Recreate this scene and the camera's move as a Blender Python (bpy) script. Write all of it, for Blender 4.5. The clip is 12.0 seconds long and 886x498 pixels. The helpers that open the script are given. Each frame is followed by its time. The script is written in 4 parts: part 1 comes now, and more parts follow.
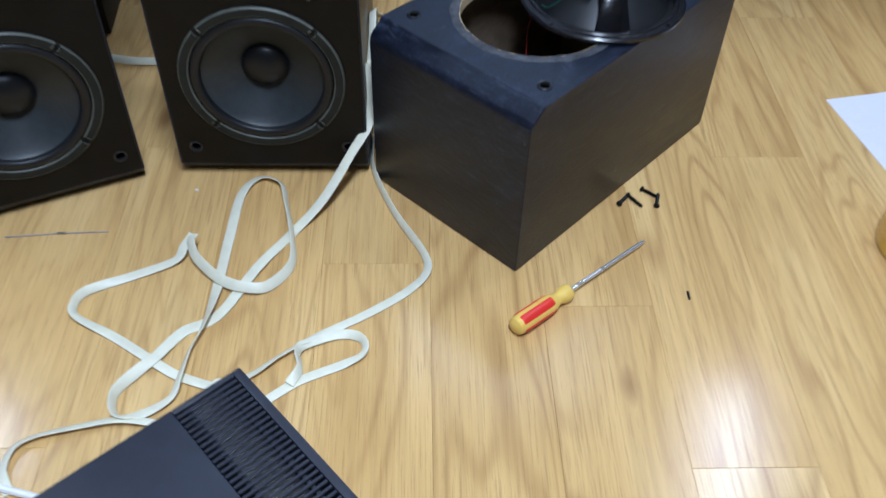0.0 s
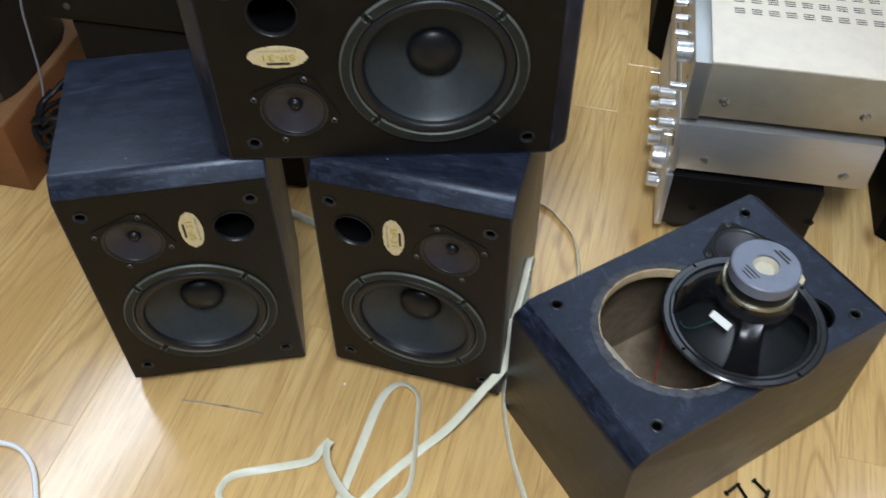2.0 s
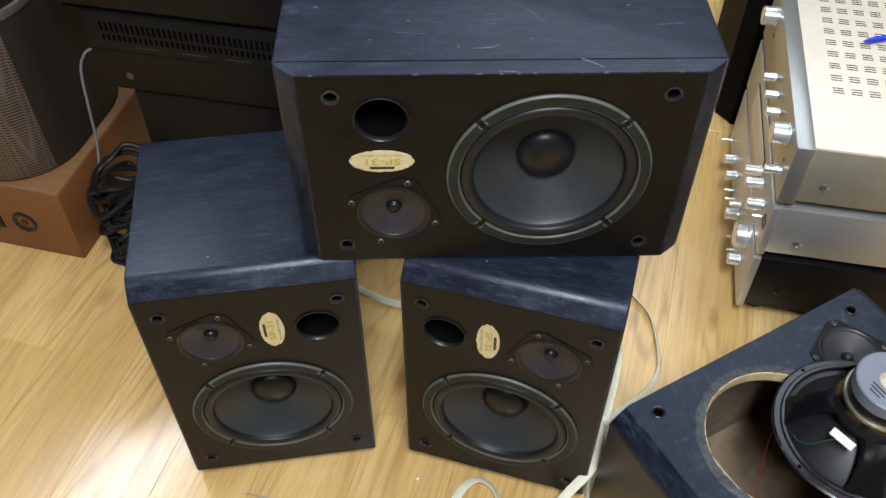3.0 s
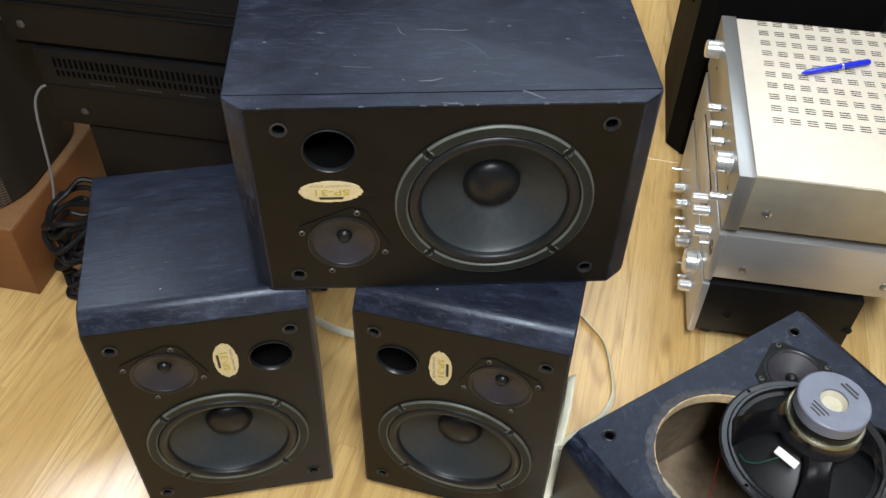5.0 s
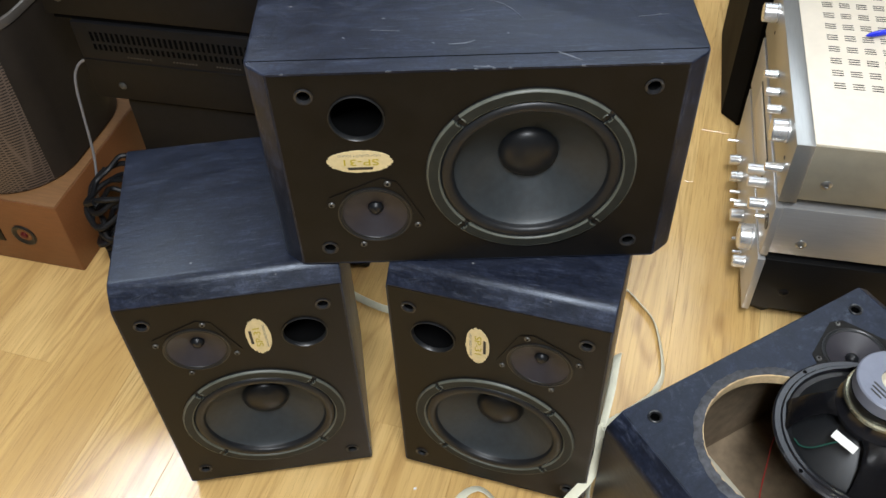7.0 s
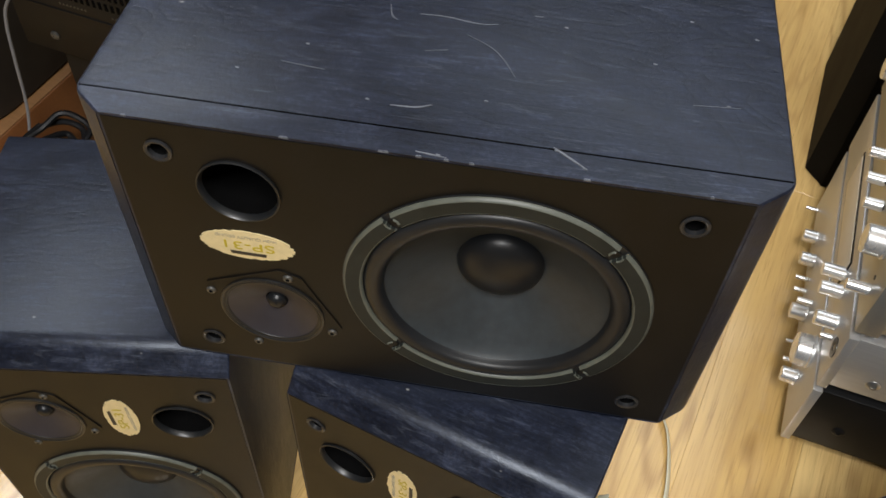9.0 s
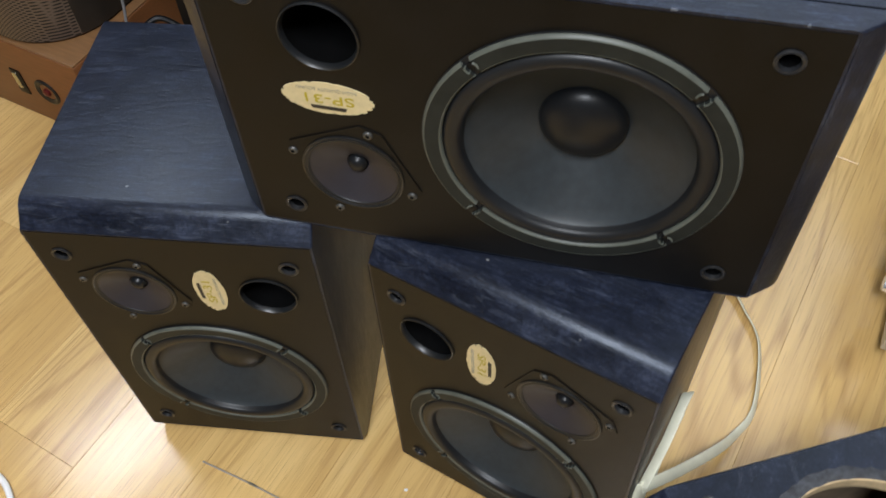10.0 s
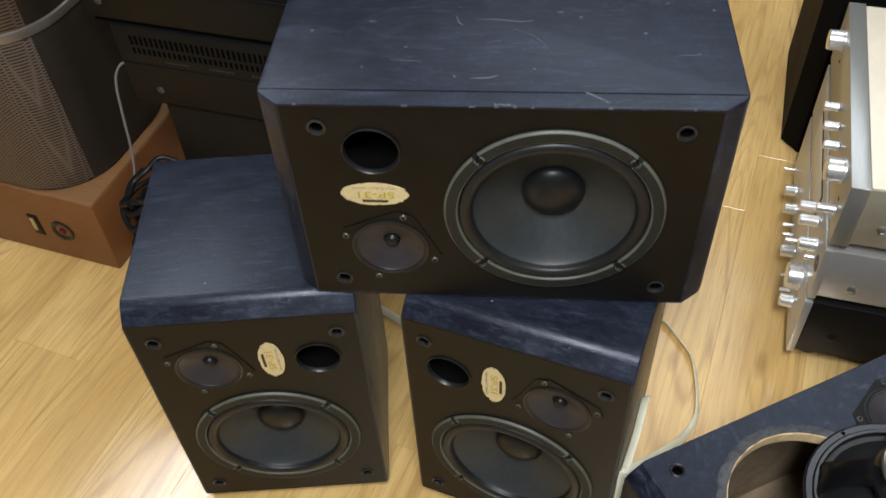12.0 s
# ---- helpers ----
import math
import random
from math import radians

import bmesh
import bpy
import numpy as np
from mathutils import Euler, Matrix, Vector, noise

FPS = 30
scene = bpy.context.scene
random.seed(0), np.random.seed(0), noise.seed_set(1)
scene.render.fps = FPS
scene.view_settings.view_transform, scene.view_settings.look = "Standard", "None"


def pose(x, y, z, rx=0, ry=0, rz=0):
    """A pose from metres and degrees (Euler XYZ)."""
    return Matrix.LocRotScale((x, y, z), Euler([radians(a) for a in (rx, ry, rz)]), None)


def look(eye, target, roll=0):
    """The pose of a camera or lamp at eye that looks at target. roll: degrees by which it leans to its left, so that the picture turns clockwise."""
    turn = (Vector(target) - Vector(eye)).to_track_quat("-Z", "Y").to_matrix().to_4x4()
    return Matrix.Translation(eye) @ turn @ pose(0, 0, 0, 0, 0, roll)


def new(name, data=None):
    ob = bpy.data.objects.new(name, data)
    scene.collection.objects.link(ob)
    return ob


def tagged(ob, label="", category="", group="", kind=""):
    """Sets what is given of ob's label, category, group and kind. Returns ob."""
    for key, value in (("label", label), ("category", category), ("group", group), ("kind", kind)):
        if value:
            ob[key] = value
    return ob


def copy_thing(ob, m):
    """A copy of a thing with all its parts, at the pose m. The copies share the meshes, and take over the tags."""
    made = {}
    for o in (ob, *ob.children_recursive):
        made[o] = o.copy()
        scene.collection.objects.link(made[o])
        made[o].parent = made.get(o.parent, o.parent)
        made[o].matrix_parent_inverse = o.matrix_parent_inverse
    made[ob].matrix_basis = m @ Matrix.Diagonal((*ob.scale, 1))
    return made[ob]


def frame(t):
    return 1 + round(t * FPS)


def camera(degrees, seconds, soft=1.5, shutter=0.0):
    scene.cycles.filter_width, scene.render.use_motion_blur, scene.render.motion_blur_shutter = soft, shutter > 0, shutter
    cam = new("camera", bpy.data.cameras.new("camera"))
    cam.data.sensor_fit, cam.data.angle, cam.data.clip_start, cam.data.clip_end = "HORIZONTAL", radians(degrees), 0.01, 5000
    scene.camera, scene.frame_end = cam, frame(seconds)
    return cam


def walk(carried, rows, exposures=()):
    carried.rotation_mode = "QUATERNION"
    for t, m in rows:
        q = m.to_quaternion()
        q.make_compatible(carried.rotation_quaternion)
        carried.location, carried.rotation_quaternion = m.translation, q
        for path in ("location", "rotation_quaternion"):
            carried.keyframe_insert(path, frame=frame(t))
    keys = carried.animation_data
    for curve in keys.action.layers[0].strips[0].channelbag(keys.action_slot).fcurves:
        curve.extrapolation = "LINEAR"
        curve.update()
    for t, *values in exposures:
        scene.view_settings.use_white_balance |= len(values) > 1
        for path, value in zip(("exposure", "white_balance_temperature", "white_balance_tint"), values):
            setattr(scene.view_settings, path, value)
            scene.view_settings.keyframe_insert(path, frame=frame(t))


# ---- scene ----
cam = camera(52.74, 12.0, shutter=0.25)
PATH = [
    (0, (0.1058, 0.0246, 0.8714), (0.0195, 1.4080, -0.5704), 1.39),
    (0.5, (0.1087, -0.0325, 1.1998), (0.0320, 1.2372, -0.3436), 2.46),
    (1, (0.1581, 0.0100, 1.2481), (-0.0410, 1.2850, -0.2798), -2.41),
    (1.5, (0.2277, 0.1939, 1.2374), (-0.1749, 1.4080, -0.3001), -2.68),
    (2, (0.1200, 0.2814, 1.2315), (-0.3503, 1.4957, -0.2865), -0.35),
    (2.5, (0.0034, 0.3229, 1.2504), (-0.4632, 1.5544, -0.2548), 0.01),
    (3, (-0.0349, 0.3598, 1.2481), (-0.5246, 1.5963, -0.2457), 0.05),
    (3.2, (-0.0421, 0.3709, 1.2479), (-0.5322, 1.6009, -0.2510), 0.43),
    (4.8, (-0.0048, 0.3532, 1.2579), (-0.4375, 1.6634, -0.1899), 1.39),
    (5, (-0.0097, 0.3502, 1.2581), (-0.4514, 1.6642, -0.1834), 1.47),
    (5.5, (-0.0094, 0.3333, 1.2425), (-0.4469, 1.6386, -0.2083), 1.57),
    (6, (0.0112, 0.3402, 1.2326), (-0.4471, 1.6204, -0.2340), -0.50),
    (6.5, (-0.0049, 0.3354, 1.2398), (-0.5033, 1.6076, -0.2206), -1.24),
    (6.7, (-0.0047, 0.3461, 1.2352), (-0.5208, 1.6136, -0.2233), -1.58),
    (8.3, (0.1149, 0.6145, 1.1405), (-0.5698, 1.6006, -0.4591), -7.82),
    (8.5, (0.0751, 0.6514, 1.1248), (-0.5672, 1.6811, -0.4649), -4.04),
    (9, (-0.0386, 0.7091, 1.1011), (-0.6538, 1.7999, -0.4583), 3.10),
    (9.5, (-0.0119, 0.7173, 1.0501), (-0.7065, 1.7161, -0.5373), 2.87),
    (10, (-0.0031, 0.6729, 1.0529), (-0.7425, 1.5793, -0.5694), -3.85),
    (10.5, (0.0033, 0.5458, 1.0957), (-0.6396, 1.5910, -0.4835), -3.37),
    (11, (0.0003, 0.4950, 1.2221), (-0.6374, 1.6502, -0.2808), -4.25),
    (11.5, (0.0104, 0.4830, 1.2622), (-0.6401, 1.6804, -0.2017), -3.17),
    (12, (0.0251, 0.4576, 1.2261), (-0.6452, 1.6225, -0.2549), -3.79),
]
walk(cam, [(t, look(eye, target, roll)) for t, eye, target, roll in PATH],
     [(0.0, -0.22, 5300, 12), (0.5, -0.66, 5500, 10), (1.0, -0.72, 5700, 10), (1.5, -0.45, 5850, 10), (2.0, -0.2, 6050, 10), (2.5, 0.11, 6450, 10),
      (6.7, 0.20, 6650, 11), (8.5, 0.05, 6800, 12), (9.5, -0.05, 7550, 14), (10.0, 0.0, 6550, 12), (10.5, 0.03, 6700, 12), (11.0, 0.05, 6450, 11), (12.0, 0.05, 6900, 11)])

# ---------------------------------------------------------------- light
world = bpy.data.worlds.new("world")
world.use_nodes = True
world.node_tree.nodes["Background"].inputs[0].default_value = (0.8, 0.9, 1.0, 1)
world.node_tree.nodes["Background"].inputs[1].default_value = 0.05
scene.world = world
scene.view_settings.exposure = 0.0


def area_lamp(name, place, size_x, size_y, watts, colour, turn=0):
    data = bpy.data.lights.new(name, "AREA")
    data.shape, data.size, data.size_y, data.energy, data.color = "RECTANGLE", size_x, size_y, watts, colour
    ob = new(name, data)
    ob.matrix_world = pose(*place, 0, 0, turn)
    return ob


CEIL = 2.6
area_lamp("ceiling_tube_or_fill", (1.20, 1.90, CEIL - 0.09), 0.10, 1.2, 20, (0.86, 0.93, 1.0), -6)
area_lamp("ceiling_tube_or_fill", (-2.10, 1.45, CEIL - 0.09), 0.30, 1.3, 33, (0.80, 0.90, 1.0), -6)
area_lamp("ceiling_tube_or_fill", (0.22, -0.10, CEIL - 0.09), 0.25, 1.2, 84, (0.86, 0.93, 1.0), -6)
# Added wide fill: stands in for the bright ceiling mirrored in cabinet tops.
area_lamp("ceiling_tube_or_fill", (-0.35, 3.2, CEIL - 0.09), 2.20, 1.6, 31, (0.72, 0.85, 1.0), -6)


# ---------------------------------------------------------------- materials
def mat(name):
    m = bpy.data.materials.new(name)
    m.use_nodes = True
    t = m.node_tree
    return m, t, t.nodes["Principled BSDF"]


def node(t, kind, **values):
    n = t.nodes.new(kind)
    for k, v in values.items():
        n.inputs[k].default_value = v
    return n


def ramp(t, fac, stops):
    r = t.nodes.new("ShaderNodeValToRGB")
    while len(r.color_ramp.elements) < len(stops):
        r.color_ramp.elements.new(0.5)
    for e, (p, c) in zip(r.color_ramp.elements, stops):
        e.position, e.color = p, (*c, 1)
    t.links.new(fac, r.inputs[0])
    return r.outputs[0]


def coords(t, scale=(1, 1, 1), rot=(0, 0, 0), shift=None):
    tc = t.nodes.new("ShaderNodeTexCoord")
    mp = node(t, "ShaderNodeMapping", Scale=scale, Rotation=rot)
    t.links.new(tc.outputs["Object"], mp.inputs[0])
    if shift is not None:
        t.links.new(shift, mp.inputs["Location"])
    return mp.outputs[0]


def noise_tex(t, vec, scale, detail=4, rough=0.55, distort=0.0):
    n = node(t, "ShaderNodeTexNoise", Scale=scale, Detail=detail, Roughness=rough, Distortion=distort)
    t.links.new(vec, n.inputs["Vector"])
    return n.outputs[0]


def mixc(t, fac, a, b, how="MIX"):
    m = t.nodes.new("ShaderNodeMix")
    m.data_type, m.blend_type = "RGBA", how
    for sock, val in ((m.inputs[0], fac), (m.inputs[6], a), (m.inputs[7], b)):
        if hasattr(val, "is_linked"):
            t.links.new(val, sock)
        elif isinstance(val, tuple):
            sock.default_value = (*val, 1)
        else:
            sock.default_value = val
    return m.outputs[2]


def math_node(t, op, a, b=None):
    m = t.nodes.new("ShaderNodeMath")
    m.operation = op
    for sock, val in ((m.inputs[0], a), (m.inputs[1], b)):
        if val is None:
            continue
        if hasattr(val, "is_linked"):
            t.links.new(val, sock)
        else:
            sock.default_value = val
    return m.outputs[0]


def bump(t, b, height, strength, distance):
    n = node(t, "ShaderNodeBump", Strength=strength, Distance=distance)
    t.links.new(height, n.inputs["Height"])
    t.links.new(n.outputs[0], b.inputs["Normal"])


def painted(name, colour, rough=0.5, metal=0.0, vary=0.25, scale=60, relief=0.1, grain=(1, 1, 1), coat=0.0, spec=0.5):
    """A plain surface with fine grain and broad wear."""
    m, t, b = mat(name)
    fine = noise_tex(t, coords(t, grain), scale, 6, 0.6)
    broad = noise_tex(t, coords(t), scale / 9, 3)
    both = math_node(t, "MULTIPLY", math_node(t, "ADD", fine, broad), 0.5)
    lo = tuple(c * (1 - vary) for c in colour)
    hi = tuple(min(1, c * (1 + vary)) for c in colour)
    t.links.new(ramp(t, both, ((0.35, lo), (0.65, hi))), b.inputs["Base Color"])
    r = math_node(t, "ADD", math_node(t, "MULTIPLY", broad, 0.16), rough - 0.08)
    t.links.new(r, b.inputs["Roughness"])
    b.inputs["Metallic"].default_value = metal
    b.inputs["Coat Weight"].default_value = coat
    b.inputs["Specular IOR Level"].default_value = spec
    if relief:
        bump(t, b, fine, relief, 0.0006)
    return m


def wood_floor():
    m, t, b = mat("honey_wood_plank")
    info = t.nodes.new("ShaderNodeObjectInfo")
    comb = t.nodes.new("ShaderNodeCombineXYZ")
    for i, k in enumerate((37.0, 91.0, 13.0)):
        t.links.new(math_node(t, "MULTIPLY", info.outputs["Random"], k), comb.inputs[i])
    off = comb.outputs[0]
    figure = noise_tex(t, coords(t, (6.5, 0.85, 1), shift=off), 1.0, 2.2, 0.42, 0.35)
    rings = math_node(t, "SINE", math_node(t, "MULTIPLY", figure, 125.0))
    rings = math_node(t, "ADD", math_node(t, "MULTIPLY", rings, 0.5), 0.5)
    streak = noise_tex(t, coords(t, (120, 2.6, 1), shift=off), 1.0, 6, 0.68)
    pores = noise_tex(t, coords(t, (520, 13.0, 1), shift=off), 1.0, 4, 0.65)
    broad = noise_tex(t, coords(t, (9, 1.6, 1), shift=off), 1.0, 3)
    base = ramp(t, broad, ((0.3, (0.57, 0.355, 0.128)), (0.55, (0.70, 0.460, 0.180)), (0.75, (0.79, 0.552, 0.240))))
    patch = ramp(t, noise_tex(t, coords(t, (5.0, 1.3, 1), shift=off), 1.7, 2), ((0.38, (0.10, 0.10, 0.10)), (0.62, (0.66, 0.66, 0.66))))
    ring_mask = math_node(t, "MULTIPLY", math_node(t, "MULTIPLY", math_node(t, "POWER", rings, 4.5), patch), math_node(t, "ADD", math_node(t, "MULTIPLY", streak, 1.1), 0.2))
    c = mixc(t, ring_mask, base, (0.34, 0.180, 0.060))
    smask = ramp(t, streak, ((0.44, (0, 0, 0)), (0.66, (1, 1, 1))))
    c = mixc(t, math_node(t, "MULTIPLY", smask, 0.34), c, (0.38, 0.220, 0.080))
    pmask = ramp(t, pores, ((0.54, (0, 0, 0)), (0.66, (1, 1, 1))))
    c = mixc(t, math_node(t, "MULTIPLY", pmask, 0.46), c, (0.31, 0.17, 0.062))
    vor = node(t, "ShaderNodeTexVoronoi", Scale=1.0)
    t.links.new(coords(t, (7.5, 3.2, 1), shift=off), vor.inputs["Vector"])
    wob = math_node(t, "ADD", vor.outputs["Distance"], math_node(t, "MULTIPLY", math_node(t, "SUBTRACT", streak, 0.5), 0.10))
    knots = ramp(t, wob, ((0.03, (0.6, 0.6, 0.6)), (0.12, (0, 0, 0))))
    c = mixc(t, knots, c, (0.17, 0.070, 0.025))
    tone = math_node(t, "ADD", math_node(t, "MULTIPLY", info.outputs["Random"], 0.06), 0.97)
    hs = node(t, "ShaderNodeHueSaturation", Saturation=1.0)
    t.links.new(tone, hs.inputs["Value"])
    t.links.new(c, hs.inputs["Color"])
    t.links.new(hs.outputs[0], b.inputs["Base Color"])
    t.links.new(math_node(t, "ADD", math_node(t, "MULTIPLY", streak, 0.14), 0.10), b.inputs["Roughness"])
    bump(t, b, math_node(t, "ADD", streak, pores), 0.10, 0.0004)
    return m


def ash_vinyl():
    """Black ash vinyl wrap: printed grain along the panel, mottled wear, scuffs and pale chips. Blue base and gloss
    tint stand in for cool light on upward faces.
    """
    m, t, b = mat("cool_lit_ash_vinyl")
    warp = noise_tex(t, coords(t, (2.2, 5.0, 2.2)), 1.0, 3, 0.5, 0.8)
    rings = math_node(t, "POWER", math_node(t, "ABSOLUTE", math_node(t, "SINE", math_node(t, "MULTIPLY", warp, 90.0))), 0.45)
    grain = noise_tex(t, coords(t, (34, 420, 34)), 1.0, 6, 0.72)
    broad = noise_tex(t, coords(t, (1, 2.0, 1)), 20.0, 10, 0.80)
    pebble = noise_tex(t, coords(t), 260.0, 3, 0.7)
    weave = math_node(t, "ADD", math_node(t, "MULTIPLY", grain, 0.30), math_node(t, "ADD", math_node(t, "MULTIPLY", pebble, 0.22), math_node(t, "MULTIPLY", broad, 0.48)))
    # Blue in this base carries the cool light seen on the tops.
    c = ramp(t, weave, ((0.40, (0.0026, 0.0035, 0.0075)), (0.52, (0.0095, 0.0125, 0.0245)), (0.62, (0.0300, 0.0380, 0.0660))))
    c = mixc(t, math_node(t, "MULTIPLY", math_node(t, "SUBTRACT", 1.0, rings), 0.55), c, (0.0028, 0.0036, 0.0066))
    scuff = noise_tex(t, coords(t, (26, 200, 26)), 1.0, 9, 0.82, 0.6)
    smask = ramp(t, scuff, ((0.55, (0, 0, 0)), (0.74, (1, 1, 1))))
    c = mixc(t, math_node(t, "MULTIPLY", smask, 0.55), c, (0.105, 0.122, 0.160))
    vor = node(t, "ShaderNodeTexVoronoi", Scale=15.0)
    t.links.new(coords(t, (1, 1.7, 0.8)), vor.inputs["Vector"])
    chips = ramp(t, vor.outputs["Distance"], ((0.012, (1, 1, 1)), (0.030, (0, 0, 0))))
    c = mixc(t, math_node(t, "MULTIPLY", chips, 0.5), c, (0.45, 0.45, 0.44))
    t.links.new(c, b.inputs["Base Color"])
    t.links.new(math_node(t, "ADD", math_node(t, "MULTIPLY", weave, 0.70), 0.02), b.inputs["Roughness"])
    b.inputs["Specular IOR Level"].default_value = 0.42
    b.inputs["Specular Tint"].default_value = (0.80, 0.88, 1.0, 1)
    bump(t, b, math_node(t, "ADD", math_node(t, "MULTIPLY", rings, 0.5), math_node(t, "ADD", grain, pebble)), 0.30, 0.0006)
    return m


VINYL = ash_vinyl()
FLOOR = wood_floor()
# Near-black board; its brown tint stands in for the floor's reflection.
BAFFLE = painted("floor_tinted_baffle", (0.0056, 0.0048, 0.0040), 0.45, vary=0.5, scale=220, relief=0.18, grain=(1, 1, 8), spec=0.20)
RUBBER = painted("black_rubber", (0.010, 0.0108, 0.012), 0.42, vary=0.2, scale=90, spec=0.35)
CONE = painted("charcoal_paper_cone", (0.024, 0.030, 0.034), 0.46, vary=0.22, scale=120, relief=0.2)
GASKET = painted("grey_green_gasket", (0.015, 0.0175, 0.0155), 0.55, vary=0.3, scale=70, relief=0.2, spec=0.22)
# Paler gasket colour: light catching the bevelled edges, put into the base colour.
GASKET_EDGE = painted("highlit_gasket_edge", (0.085, 0.092, 0.076), 0.45, vary=0.3, scale=70)
CAP = painted("glossy_dust_cap", (0.0085, 0.0095, 0.011), 0.38, vary=0.15, scale=80, relief=0.04, spec=0.33)
TWEET = painted("violet_black_cone", (0.022, 0.020, 0.026), 0.5, vary=0.2, scale=90)
PLASTIC = painted("black_plastic", (0.010, 0.011, 0.012), 0.38, vary=0.2, scale=50)
SOCKET = painted("worn_grey_plastic", (0.018, 0.0185, 0.020), 0.35, vary=0.3, scale=120)
BROWNPLASTIC = painted("dark_brown_plastic", (0.020, 0.015, 0.011), 0.5, vary=0.2, scale=60)
MATTE = painted("matte_black_wrap", (0.0034, 0.0033, 0.0034), 0.62, vary=0.3, scale=90, spec=0.06)
# Near-black with almost no gloss: puts the shade of recesses into the colour.
DARK = painted("recess_shade_black", (0.0025, 0.0025, 0.0026), 0.85, vary=0.2, relief=0.0, spec=0.04)
BADGE = painted("cream_badge", (0.66, 0.55, 0.31), 0.45, vary=0.12, scale=160)
GOLD = painted("gold_print", (0.42, 0.33, 0.015), 0.4, vary=0.1)
GREYINK = painted("grey_print", (0.30, 0.27, 0.20), 0.5, vary=0.1)
INK = painted("black_ink", (0.02, 0.018, 0.015), 0.5, vary=0.1)
FACE = painted("grey_aluminium_face", (0.40, 0.40, 0.38), 0.3, 0.7, vary=0.08, scale=30, grain=(14, 1, 14), relief=0.05)
ROD = painted("dull_brownish_rod", (0.46, 0.42, 0.38), 0.4, 0.4, vary=0.2)
SCRATCH = painted("pale_scratched_vinyl", (0.115, 0.125, 0.145), 0.6, vary=0.3, scale=200)
TRIM = painted("dull_bronze_trim", (0.22, 0.20, 0.18), 0.35, 0.6, vary=0.15)
CASE = painted("charcoal_steel_case", (0.0062, 0.0062, 0.0070), 0.5, 0.0, vary=0.3, scale=60, spec=0.2)
STEEL = painted("dull_steel", (0.45, 0.45, 0.44), 0.32, 0.9, vary=0.15, scale=80)
DULLSTEEL = painted("tarnished_steel", (0.10, 0.10, 0.095), 0.42, 0.6, vary=0.2, scale=80)
CHROME = painted("bright_chrome", (0.80, 0.80, 0.79), 0.27, 0.75, vary=0.06, scale=50, relief=0.0)
ALU = painted("brushed_aluminium", (0.52, 0.52, 0.52), 0.33, 0.65, vary=0.08, scale=30, grain=(1, 14, 14), relief=0.05)
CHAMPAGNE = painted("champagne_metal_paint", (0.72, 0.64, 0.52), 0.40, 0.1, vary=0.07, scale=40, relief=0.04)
# Side cover colour: the top plate's hue at just over half its value.
OLIVE = painted("darker_champagne_side", (0.40, 0.365, 0.28), 0.34, 0.4, vary=0.12, scale=26, relief=0.04)
BLACKMETAL = painted("satin_black_metal", (0.0050, 0.0050, 0.0053), 0.45, 0.0, vary=0.25, scale=60, spec=0.22)
NAVYMETAL = painted("blue_black_metal", (0.020, 0.022, 0.032), 0.42, 0.2, vary=0.2, scale=60)
MDF = painted("raw_fibreboard", (0.62, 0.46, 0.26), 0.85, vary=0.25, scale=160, relief=0.4)
BOARD = painted("brown_inner_board", (0.20, 0.145, 0.09), 0.85, vary=0.3, scale=60, relief=0.3)
FOAM = painted("cream_damping_pad", (0.50, 0.46, 0.35), 0.95, vary=0.15, scale=60, relief=0.5)
TORN = painted("torn_vinyl_rim", (0.045, 0.047, 0.054), 0.6, vary=0.9, scale=110, relief=0.6)
RIBBON = painted("cream_flat_cable", (0.74, 0.72, 0.56), 0.42, vary=0.10, scale=60, relief=0.05)
CORD = painted("white_cord", (0.82, 0.81, 0.80), 0.45, vary=0.05)
BLACKCORD = painted("black_cord", (0.008, 0.008, 0.009), 0.48, vary=0.15, spec=0.25)
GREYCORD = painted("grey_cord", (0.20, 0.20, 0.21), 0.4, vary=0.1)
RED = painted("red_handle", (0.72, 0.030, 0.020), 0.35, vary=0.1)
AMBER = painted("yellow_handle", (0.88, 0.60, 0.13), 0.3, vary=0.1, coat=0.3)
PAPER = painted("white_paper", (0.74, 0.74, 0.80), 0.7, vary=0.03, scale=120, relief=0.06)
COREW = painted("white_card_core", (0.80, 0.80, 0.79), 0.6, vary=0.05)
BLUE = painted("blue_pen_plastic", (0.015, 0.03, 0.62), 0.25, vary=0.1, coat=0.3)
LEATHER = painted("orange_brown_veneer", (0.19, 0.072, 0.025), 0.42, vary=0.18, scale=30, grain=(1, 8, 8))
PALEWOOD = painted("pale_wood_top", (0.22, 0.11, 0.045), 0.42, vary=0.18, scale=30, grain=(1, 8, 8))
REDWOOD = painted("red_brown_wood", (0.105, 0.036, 0.018), 0.4, vary=0.3, scale=30, grain=(8, 8, 1))
WALLP = painted("dark_grey_wall_paint", (0.10, 0.095, 0.09), 0.85, vary=0.04, scale=20)
CEILP = painted("pale_ceiling_paint", (0.66, 0.67, 0.70), 0.85, vary=0.04, scale=20)
REDPLASTIC = painted("red_jack_plastic", (0.11, 0.010, 0.010), 0.35)
GREENWIRE = painted("green_wire", (0.012, 0.075, 0.055), 0.4)
REDWIRE = painted("red_wire", (0.45, 0.02, 0.02), 0.4)
FERRITE = painted("grey_magnet_ferrite", (0.17, 0.185, 0.235), 0.45, 0.1, vary=0.12, scale=60)
BRASS = painted("yellow_zinc_plate", (0.52, 0.50, 0.36), 0.28, 0.9, vary=0.15)
